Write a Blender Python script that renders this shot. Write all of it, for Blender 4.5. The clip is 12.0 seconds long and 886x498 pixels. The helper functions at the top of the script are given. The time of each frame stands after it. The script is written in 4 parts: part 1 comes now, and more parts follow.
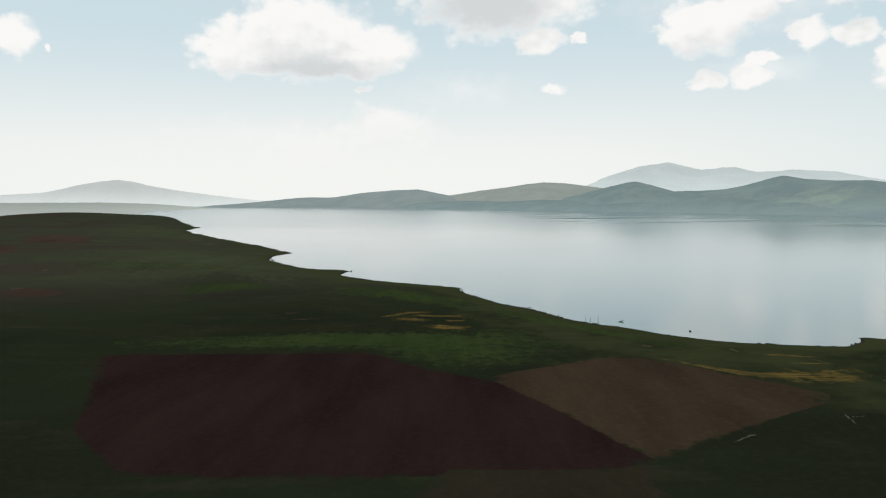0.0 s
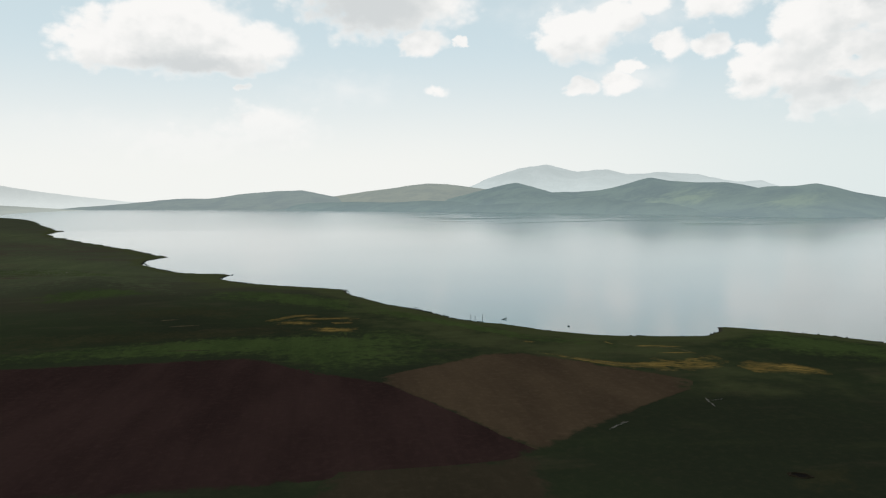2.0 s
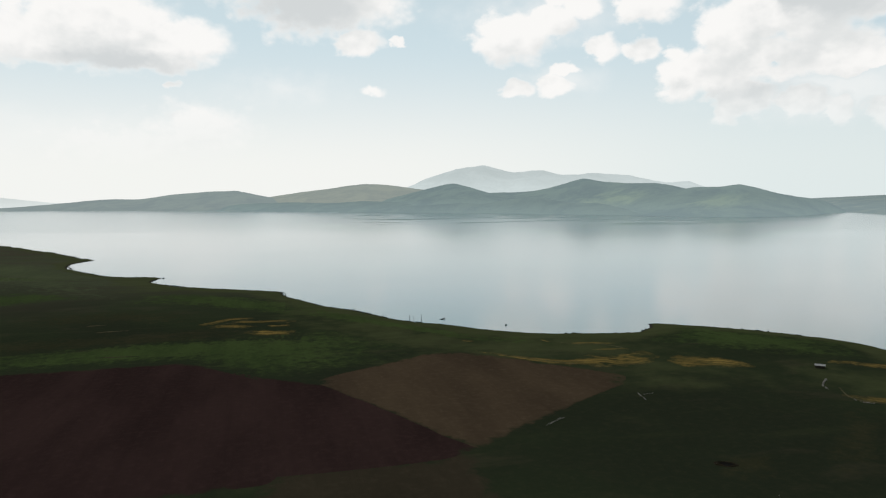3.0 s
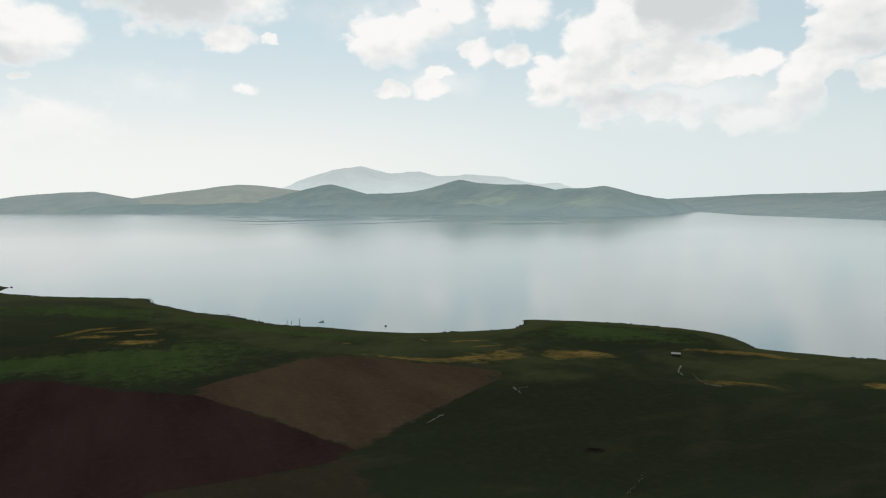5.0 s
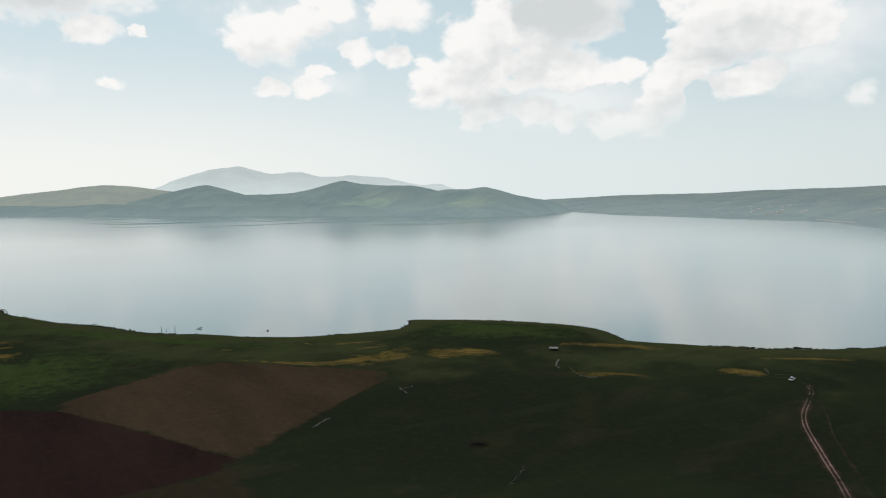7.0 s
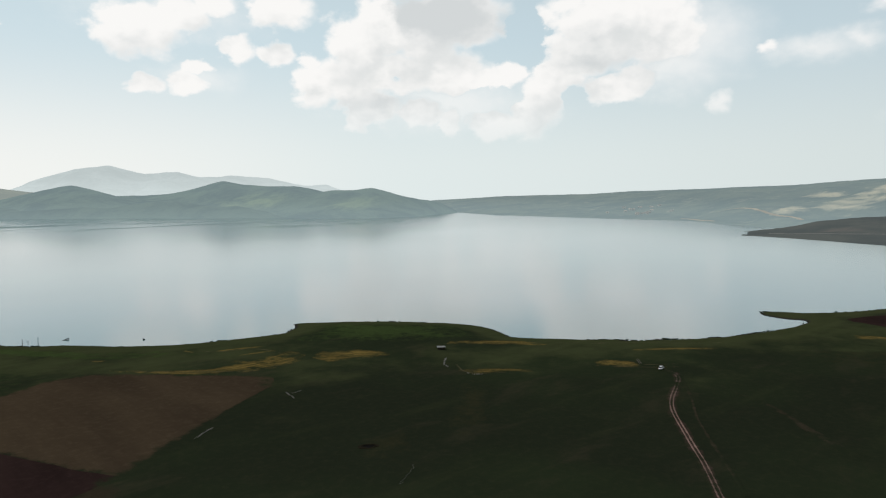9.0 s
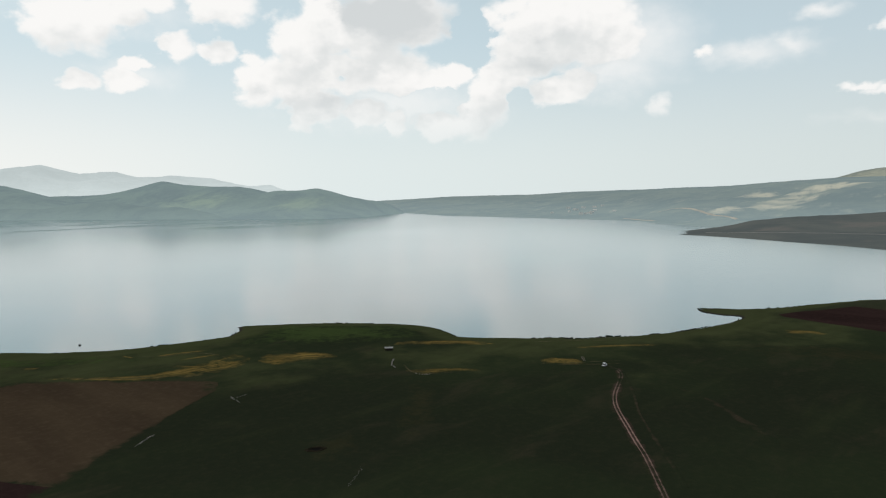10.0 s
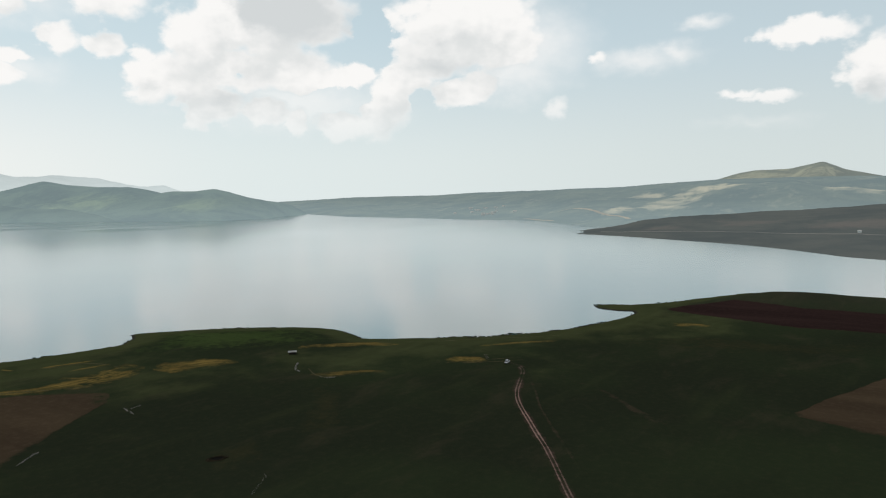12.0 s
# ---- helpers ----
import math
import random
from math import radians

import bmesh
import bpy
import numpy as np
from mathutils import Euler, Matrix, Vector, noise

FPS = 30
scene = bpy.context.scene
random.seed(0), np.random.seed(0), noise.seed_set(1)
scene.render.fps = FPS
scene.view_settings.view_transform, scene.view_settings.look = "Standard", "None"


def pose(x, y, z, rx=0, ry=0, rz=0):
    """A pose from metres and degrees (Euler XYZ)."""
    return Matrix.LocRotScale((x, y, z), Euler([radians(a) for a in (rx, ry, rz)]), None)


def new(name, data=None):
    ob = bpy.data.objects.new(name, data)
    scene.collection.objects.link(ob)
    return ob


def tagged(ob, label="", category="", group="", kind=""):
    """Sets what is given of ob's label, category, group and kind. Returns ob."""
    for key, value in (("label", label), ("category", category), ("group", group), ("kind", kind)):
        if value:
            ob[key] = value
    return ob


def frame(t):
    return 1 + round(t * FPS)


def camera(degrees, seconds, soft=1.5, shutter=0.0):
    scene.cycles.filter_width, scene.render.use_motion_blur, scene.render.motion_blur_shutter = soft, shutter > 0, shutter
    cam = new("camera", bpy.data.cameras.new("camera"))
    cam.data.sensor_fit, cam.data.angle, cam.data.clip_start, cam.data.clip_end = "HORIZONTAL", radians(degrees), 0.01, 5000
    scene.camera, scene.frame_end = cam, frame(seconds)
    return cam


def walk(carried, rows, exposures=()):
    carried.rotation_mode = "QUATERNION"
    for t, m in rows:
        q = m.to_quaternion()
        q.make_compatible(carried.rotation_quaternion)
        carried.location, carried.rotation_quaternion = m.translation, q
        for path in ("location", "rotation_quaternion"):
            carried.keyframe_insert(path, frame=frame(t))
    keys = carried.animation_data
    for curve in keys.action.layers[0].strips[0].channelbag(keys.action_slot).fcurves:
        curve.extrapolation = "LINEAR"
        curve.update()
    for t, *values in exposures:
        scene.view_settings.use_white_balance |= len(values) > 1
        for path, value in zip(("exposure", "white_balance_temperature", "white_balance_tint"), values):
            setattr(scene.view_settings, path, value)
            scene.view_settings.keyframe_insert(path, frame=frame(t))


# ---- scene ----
# The eye hangs 84 m over a lake's south shore, turns from north to east-north-east and drifts slowly backwards and up.
LENS, EYE, PITCH, ROLL = 65.02, 84.0, -4.6, 0.46
cam = camera(LENS, 12.0, soft=1.2)
TURNS = [(0.0, 0.0), (0.5, -2.35), (1.0, -4.58), (1.5, -6.99), (2.0, -9.42), (2.5, -12.07), (3.0, -14.53), (5.0, -24.55), (5.5, -27.13), (6.0, -29.46),
         (6.5, -31.85), (7.0, -34.12), (9.0, -43.42), (9.5, -45.74), (10.0, -47.80), (10.5, -49.95), (11.0, -51.91), (11.5, -53.97), (12.0, -55.71)]


def drift(t):
    u = (t - 6) / 6
    return -1.85 * u - 0.63 * (u * u - 1), -3.38 * u + 0.6 * (u * u - 1), EYE + 0.8 * u


walk(cam, [(t, pose(*drift(t), 90 + PITCH, ROLL, yaw)) for t, yaw in TURNS])

# ---- sky and sun ----
SUN_BEARING, SUN_HEIGHT = -35.0, 48.0
world = bpy.data.worlds.new("sky")
scene.world = world
world.use_nodes = True


class Nodes:
    """Short hand for building node trees."""

    def __init__(self, tree):
        self.tree = tree

    def add(self, kind, values=()):
        n = self.tree.nodes.new(kind)
        return self.fill(n, values)

    def fill(self, n, values):
        for k, v in dict(values).items():
            if isinstance(v, bpy.types.NodeSocket):
                self.tree.links.new(v, n.inputs[k])
            else:
                n.inputs[k].default_value = v
        return n

    def math(self, op, a, b=0.0, c=0.0, clamp=False):
        n = self.tree.nodes.new("ShaderNodeMath")
        n.operation, n.use_clamp = op, clamp
        return self.fill(n, {0: a, 1: b, 2: c}).outputs[0]

    def mix(self, fac, a, b):
        n = self.tree.nodes.new("ShaderNodeMix")
        n.data_type = "RGBA"
        return self.fill(n, {0: fac, 6: a, 7: b}).outputs[2]

    def step(self, v, a, b):
        n = self.tree.nodes.new("ShaderNodeMapRange")
        n.interpolation_type = "SMOOTHSTEP"
        up = a < b
        return self.fill(n, {0: v, 1: a if up else b, 2: b if up else a, 3: 0.0 if up else 1.0, 4: 1.0 if up else 0.0}).outputs[0]

    def noise(self, vector, scale, detail=4.0, rough=0.55, warp=0.0):
        return self.add("ShaderNodeTexNoise", {"Vector": vector, "Scale": scale, "Detail": detail, "Roughness": rough, "Distortion": warp}).outputs["Fac"]

    def link(self, a, b):
        self.tree.links.new(a, b)


# clouds: bearing, height, half width, half height (degrees), weight
CLOUDS_NORTH = [(-15.6, 11.2, 4.1, 2.0, 1), (-11.3, 12.2, 6.0, 3.4, 1.1), (-5.7, 11.5, 3.8, 1.9, 1), (-8.2, 10.1, 4.8, 1.0, 0.9), (-14.4, 10.2, 4.9, 1.1, 0.9), (-31.2, 11.0, 1.6, 1.4, 1), (5.0, 15.9, 7.5, 4.1, 1), (7.9, 12.0, 2.2, 1.1, 1), (10.9, 12.0, 0.7, 0.4, 1), (-6.7, 8.3, 0.9, 0.4, 0.7), (-4.3, 4.9, 4.1, 2.2, 0.6), (-9.7, 3.7, 6.6, 1.5, 0.5), (-28.8, 10.3, 0.2, 0.3, 0.6), (9.2, 8.2, 1.0, 0.3, 0.35)]
CLOUDS_MIDDLE = [(20.1, 12.3, 3.5, 2.3, 1), (23.2, 13.3, 2.5, 1.4, 1), (20.7, 8.3, 1.3, 0.7, 1), (23.5, 8.4, 1.8, 0.9, 1), (24.7, 9.7, 1.1, 0.6, 1), (30.6, 14.4, 2.9, 1.8, 1), (25.2, 14.6, 2.4, 1.5, 1), (27.4, 11.1, 1.4, 1.3, 1), (30.3, 10.8, 1.4, 1.0, 1), (32.9, 10.4, 1.0, 0.7, 0.8), (83.0, 11.3, 3.6, 1.0, 1), (81.6, 11.1, 2.4, 0.7, 0.9), (78.6, 7.2, 1.5, 0.4, 0.6), (80.4, 6.8, 2.2, 0.4, 0.6), (87.2, 8.4, 2.0, 2.2, 1.1)]
CLOUDS_EAST = [(36.8, 11.6, 3.0, 2.7, 1), (38.5, 13.7, 2.0, 2.2, 1), (41.3, 12.4, 4.1, 2.5, 1), (33.1, 8.5, 2.0, 1.7, 1), (36.3, 9.2, 4.1, 1.9, 1), (39.0, 9.6, 5.3, 1.7, 1), (43.0, 9.7, 4.6, 1.9, 1), (37.7, 6.9, 2.7, 1.5, 1), (41.7, 6.5, 1.9, 1.2, 1), (44.0, 5.8, 1.1, 1.4, 1), (36.5, 5.8, 1.4, 0.8, 0.9), (47.7, 5.4, 2.6, 1.4, 1), (50.2, 5.8, 2.2, 1.7, 1), (51.5, 7.5, 1.8, 2.4, 1)]
CLOUDS_FAR_EAST = [(52.4, 9.1, 2.7, 2.0, 1), (49.1, 9.5, 1.4, 1.2, 1), (47.5, 9.0, 2.2, 1.2, 1), (45.7, 8.6, 2.4, 1.2, 1), (43.8, 13.8, 5.3, 2.6, 1.1), (55.7, 12.6, 4.8, 3.5, 1), (58.7, 13.7, 5.1, 2.6, 1), (60.2, 11.6, 4.3, 2.2, 1), (54.4, 10.5, 3.6, 1.7, 1), (57.3, 8.1, 2.7, 1.2, 1), (58.7, 8.7, 1.6, 1.3, 1), (68.0, 10.4, 0.9, 0.6, 0.5)]
# thin cloud melting into the air, and blue gaps between the heaps
CLOUDS_THIN = [(64.9, 6.7, 0.9, 0.8, 1.1), (75.7, 12.5, 1.9, 0.7, 0.9), (61.0, 10.0, 5.0, 3.0, 0.9), (59.5, 12.6, 6.6, 3.4, 1), (63.5, 11.5, 4.5, 3.2, 0.8), (71.2, 10.1, 4.2, 1.0, 0.6), (74.0, 10.6, 2.0, 0.8, 0.7), (79.8, 5.1, 3.0, 0.5, 0.35), (44.0, 7.0, 8.5, 2.4, 0.8), (22.5, 13.6, 7.0, 2.2, 0.6), (24.4, 8.8, 3.2, 1.1, 0.6), (2.0, 8.2, 4.0, 1.0, 0.3), (-14.0, 4.4, 9.0, 1.6, 0.5)]
GAPS = [(50.2, 12.3, 1.7, 2.9, 0.9), (47.0, 7.5, 2.7, 1.1, 1), (53.8, 7.5, 1.3, 1.0, 0.7), (39.7, 9.3, 1.0, 0.6, 0.5)]
# thick grey bellies inside the clouds
BELLIES = [(3.6, 14.6, 6.0, 2.2, 1), (-10.0, 9.9, 6.0, 1.0, 0.8), (87.1, 7.2, 1.5, 1.3, 0.6), (43.8, 13.9, 5.3, 2.5, 1.2), (41.3, 14.2, 2.8, 2.2, 1), (48.2, 13.5, 3.0, 1.7, 0.5), (38.7, 7.4, 3.3, 0.8, 0.4), (55.2, 10.1, 4.3, 0.8, 0.5), (56.2, 12.1, 3.6, 1.0, 0.35)]

world.node_tree.nodes.clear()
w = Nodes(world.node_tree)
direction = w.add("ShaderNodeTexCoord").outputs["Generated"]
axes = w.add("ShaderNodeSeparateXYZ", {0: direction}).outputs
bearing = w.math("DEGREES", w.math("ARCTAN2", axes[0], axes[1]))
height = w.math("DEGREES", w.math("ARCSINE", axes[2]))
flat = w.add("ShaderNodeCombineXYZ", {0: bearing, 1: w.math("MULTIPLY", height, 1.35)}).outputs[0]


def billow(vector):
    """Cauliflower-like cloud grain, about 0 to 1."""
    cells = w.add("ShaderNodeTexVoronoi")
    cells.feature, cells.normalize = "SMOOTH_F1", True
    w.fill(cells, {"Vector": vector, "Scale": 0.62, "Detail": 2.2, "Roughness": 0.5, "Smoothness": 0.75})
    round_ = w.math("SUBTRACT", 1.0, w.math("MULTIPLY", cells.outputs["Distance"], 1.5))
    return w.math("ADD", w.math("MULTIPLY", round_, 0.5), w.math("MULTIPLY", w.noise(vector, 0.5, 6.0, 0.54), 0.5))


def moved(vector, x, y):
    return w.add("ShaderNodeVectorMath", {0: vector, 1: (x, y, 0.0)}).outputs[0]


puff, puff_up = billow(flat), billow(moved(flat, -0.35, 0.75))
stir_a, stir_b = w.noise(flat, 0.5, 4.0, 0.55), w.noise(moved(flat, 31.0, 57.0), 0.5, 4.0, 0.55)
ragged_bearing = w.math("ADD", bearing, w.math("MULTIPLY", w.math("SUBTRACT", stir_a, 0.5), 2.8))
ragged_height = w.math("ADD", height, w.math("MULTIPLY", w.math("SUBTRACT", stir_b, 0.5), 1.7))
curl = w.noise(flat, 0.16, 3.0, 0.5, 0.6)


def cloud_field(lift, blobs=None):
    """How deep in cloud a direction is; lift moves the looked-at place up."""
    total = None
    for az, el, wide, high, weight in blobs or CLOUDS_NORTH + CLOUDS_MIDDLE + CLOUDS_EAST + CLOUDS_FAR_EAST:
        da = w.math("MULTIPLY", w.math("SUBTRACT", ragged_bearing, az), 1 / wide)
        de = w.math("MULTIPLY", w.math("SUBTRACT", ragged_height, el - lift), 1 / high)
        near = w.math("MULTIPLY_ADD", w.math("SQRT", w.math("ADD", w.math("MULTIPLY", da, da), w.math("MULTIPLY", de, de))), -weight, weight)
        total = near if total is None else w.math("SMOOTH_MAX", total, near, 0.12)
    return total


field_here = w.math("MAXIMUM", cloud_field(0.0), -0.6)
field_here = w.math("SUBTRACT", field_here, w.math("MULTIPLY", w.math("MAXIMUM", cloud_field(0.0, GAPS), 0.0), 1.6))
deep = w.math("ADD", field_here, w.math("MULTIPLY", w.math("SUBTRACT", puff, 0.46), 1.45))
thin = w.step(w.math("ADD", cloud_field(0.0, CLOUDS_THIN), w.math("MULTIPLY", w.math("SUBTRACT", puff, 0.5), 0.9)), -0.25, 1.0)
above = w.math("MAXIMUM", cloud_field(2.4), -0.6)
# scattered cumulus over the rest of the sky, overhead
over = w.math("SUBTRACT", w.math("MULTIPLY", curl, 2.2), 1.32)
over = w.math("ADD", w.math("MULTIPLY", w.step(height, 19, 30), w.math("ADD", over, 0.6)), -0.6)
deep = w.math("MAXIMUM", deep, over)
cover = w.math("MAXIMUM", w.step(deep, -0.02, 0.46), w.math("MULTIPLY", thin, 0.8))
belly = w.math("SUBTRACT", above, w.math("MULTIPLY", field_here, 0.2))
thick = w.step(w.math("ADD", cloud_field(0.0, BELLIES), w.math("MULTIPLY", w.math("SUBTRACT", puff, 0.5), 1.3)), 0.0, 0.7)
facing = w.math("MULTIPLY", w.math("SUBTRACT", puff_up, puff), 1.9)
grey = w.math("MULTIPLY", w.step(w.math("ADD", belly, facing), -0.30, 1.05), w.step(deep, 0.0, 0.5))
blue = w.add("ShaderNodeTexSky")
blue.sky_type, blue.sun_disc, blue.dust_density, blue.ozone_density = "NISHITA", False, 3.0, 2.0
blue.sun_elevation, blue.sun_rotation = radians(SUN_HEIGHT), radians(SUN_BEARING)
scaled = w.add("ShaderNodeVectorMath")
scaled.operation = "SCALE"
air = w.fill(scaled, {0: blue.outputs[0], 3: 0.05}).outputs[0]
# pale moist air lying near the horizon, whiter towards the sun
sunward = w.math("COSINE", w.math("RADIANS", w.math("SUBTRACT", bearing, -10.0)))
moist = w.mix(w.step(sunward, 0.62, 1.0), (0.755, 0.825, 0.82, 1), (0.90, 0.91, 0.88, 1))
pale = w.mix(w.step(sunward, 0.3, 1.0), (0.545, 0.675, 0.74, 1), (0.61, 0.735, 0.79, 1))
moist = w.mix(w.step(sunward, 0.75, -0.15), moist, (0.655, 0.725, 0.72, 1))
pale = w.mix(w.step(sunward, 0.75, -0.15), pale, (0.535, 0.645, 0.70, 1))
low_air = w.mix(w.step(height, 1.5, 13.0), moist, pale)
veil = w.mix(w.step(height, 10.0, 42.0), low_air, w.mix(0.35, air, (0.21, 0.215, 0.20, 1)))
cloud_colour = w.mix(thick, w.mix(grey, (0.965, 0.95, 0.93, 1), (0.755, 0.77, 0.765, 1)), (0.655, 0.68, 0.685, 1))
fade = w.math("MULTIPLY", cover, w.math("MULTIPLY_ADD", w.step(height, 1.0, 8.5), 0.86, 0.10))
sky_colour = w.mix(fade, veil, cloud_colour)
w.link(w.add("ShaderNodeBackground", {"Color": sky_colour, "Strength": 1.0}).outputs[0], w.add("ShaderNodeOutputWorld").inputs[0])

sun = new("sun", bpy.data.lights.new("sun", "SUN"))
sun.data.energy, sun.data.angle, sun.data.color = 1.2, radians(7), (1.0, 0.95, 0.86)
sun.matrix_world = pose(0, 0, 900, 90 - SUN_HEIGHT, 0, 180 - SUN_BEARING)
tagged(sun, kind="structure")

# ---- materials ----


def material(name):
    m = bpy.data.materials.new(name)
    m.use_nodes = True
    n = Nodes(m.node_tree)
    return m, n, m.node_tree.nodes["Principled BSDF"], n.add("ShaderNodeNewGeometry").outputs["Position"]


def relief(n, bsdf, height_socket, distance, strength=0.6):
    n.link(n.add("ShaderNodeBump", {"Height": height_socket, "Distance": distance, "Strength": strength}).outputs[0], bsdf.inputs["Normal"])


def stretched(n, place, angle, sx, sy):
    return n.add("ShaderNodeMapping", {"Vector": place, "Rotation": (0, 0, radians(angle)), "Scale": (sx, sy, 1)}).outputs[0]


def turf(n, place):
    """Colour of the damp pasture: dark green, with browner, paler and lusher drifts."""
    broad = n.noise(place, 0.0075, 4, 0.55)
    drift = n.noise(stretched(n, place, 35, 1, 2.4), 0.02, 5, 0.62, 0.5)
    strips = n.noise(stretched(n, place, 12, 0.25, 1.6), 0.03, 4, 0.6)
    fine = n.noise(place, 0.35, 5, 0.72)
    c = n.mix(n.step(broad, 0.40, 0.60), (0.0195, 0.0248, 0.0148, 1), (0.0235, 0.0325, 0.0165, 1))
    c = n.mix(n.math("MULTIPLY", n.step(drift, 0.52, 0.72), 0.34), c, (0.0580, 0.0490, 0.0315, 1))
    c = n.mix(n.math("MULTIPLY", n.step(drift, 0.48, 0.30), 0.35), c, (0.0185, 0.0240, 0.0140, 1))
    c = n.mix(n.math("MULTIPLY", n.step(strips, 0.56, 0.72), 0.24), c, (0.0493, 0.0585, 0.0259, 1))
    # upland away from the farm land: distance haze painted in as paler turf
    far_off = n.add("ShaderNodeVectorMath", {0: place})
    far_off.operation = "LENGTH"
    hazy_turf = n.mix(n.noise(stretched(n, place, 25, 1, 2.0), 0.012, 5, 0.6, 0.4), (0.052, 0.060, 0.039, 1), (0.098, 0.107, 0.066, 1))
    # brown drifts of the upland's own colour
    hazy_turf = n.mix(n.math("MULTIPLY", n.step(n.noise(stretched(n, place, 40, 1, 2.2), 0.0045, 5, 0.6, 0.5), 0.46, 0.62), 0.75), hazy_turf, (0.080, 0.063, 0.051, 1))
    c = n.mix(n.math("MULTIPLY", n.step(far_off.outputs["Value"], 430, 800), 0.7), c, hazy_turf)
    # low ground near the lake's level: lighter, yellower meadow grass
    level_ = n.add("ShaderNodeSeparateXYZ", {0: place}).outputs[2]
    lowland = n.step(n.math("ADD", level_, n.math("MULTIPLY", n.math("SUBTRACT", n.noise(place, 0.025, 5, 0.65), 0.5), 2.4)), 2.15, 1.2)
    meadow = n.mix(n.noise(stretched(n, place, 20, 0.4, 1.5), 0.06, 5, 0.65), (0.0330, 0.0460, 0.0190, 1), (0.0830, 0.0900, 0.0400, 1))
    c = n.mix(n.math("MULTIPLY", lowland, 0.8), c, meadow)
    return n.mix(n.math("MULTIPLY", n.step(fine, 0.42, 0.75), 0.22), c, (0.0520, 0.0520, 0.0280, 1)), fine


def pasture():
    m, n, b, place = material("pasture")
    c, fine = turf(n, place)
    axes_ = n.add("ShaderNodeSeparateXYZ", {0: place}).outputs
    # bare wet silt and stones where the lake's edge rises and falls
    edge = n.step(n.math("ADD", axes_[2], n.math("MULTIPLY", n.noise(place, 0.12), 0.7)), 1.15, 0.55)
    c = n.mix(edge, c, n.mix(n.noise(place, 1.3, 4, 0.7), (0.018, 0.017, 0.014, 1), (0.055, 0.052, 0.045, 1)))
    n.link(c, b.inputs["Base Color"])
    b.inputs["Roughness"].default_value = 0.95
    b.inputs["Specular IOR Level"].default_value = 0.0
    relief(n, b, fine, 0.5, 0.5)
    return m


def crop(name, dark, light, angle, furrow=1.1, ragged=0.10, cover_=1.0, strands=0.0):
    """A field's surface; it gives way to turf in tatters at its edges."""
    m, n, b, place = material(name)
    grass, fine = turf(n, place)
    rows = n.noise(stretched(n, place, angle, furrow, 0.03), 0.55, 3, 0.6)
    broad = n.noise(stretched(n, place, angle, 1, 0.25), 0.035, 5, 0.6)
    c = n.mix(n.math("ADD", n.math("MULTIPLY", n.step(broad, 0.32, 0.68), 0.65), n.math("MULTIPLY", rows, 0.35)), (*dark, 1), (*light, 1))
    c = n.mix(n.math("MULTIPLY", n.step(fine, 0.45, 0.75), 0.3), c, (*[v * 1.5 for v in light], 1))
    plan = n.add("ShaderNodeUVMap")
    plan.uv_map = "plan"
    uv = n.add("ShaderNodeSeparateXYZ", {0: plan.outputs[0]}).outputs
    rim = n.math("MINIMUM", n.math("MINIMUM", uv[0], n.math("SUBTRACT", 1.0, uv[0])), n.math("MINIMUM", uv[1], n.math("SUBTRACT", 1.0, uv[1])))
    torn = n.math("ADD", rim, n.math("MULTIPLY", n.math("SUBTRACT", n.noise(place, 0.16, 6, 0.72), 0.5), ragged * 3.4))
    there = n.math("MULTIPLY", n.step(torn, 0.0, ragged), cover_)
    if strands:
        strand = n.noise(n.add("ShaderNodeMapping", {"Vector": plan.outputs[0], "Scale": (2.6, 9.0, 1)}).outputs[0], 1.0, 5, 0.62, 1.2)
        there = n.math("MULTIPLY", there, n.math("MULTIPLY_ADD", n.step(strand, 0.44, 0.56), strands, 1.0 - strands))
    c = n.mix(there, grass, c)
    n.link(c, b.inputs["Base Color"])
    b.inputs["Roughness"].default_value = 0.95
    b.inputs["Specular IOR Level"].default_value = 0.0
    relief(n, b, n.math("ADD", rows, fine), 0.25, 0.5)
    return m


def plain(name, colour, rough=0.8, metal=0.0, spread=0.25, scale=3.0):
    m, n, b, place = material(name)
    v = n.noise(place, scale, 5, 0.65)
    n.link(n.mix(v, (*[c * (1 - spread) for c in colour], 1), (*[min(c * (1 + spread), 1) for c in colour], 1)), b.inputs["Base Color"])
    b.inputs["Roughness"].default_value, b.inputs["Metallic"].default_value = rough, metal
    b.inputs["Specular IOR Level"].default_value = 0.5 if rough < 0.6 else 0.05
    relief(n, b, v, 0.03, 0.4)
    return m


def polar_point(az, r):
    return r * math.sin(radians(az)), r * math.cos(radians(az))


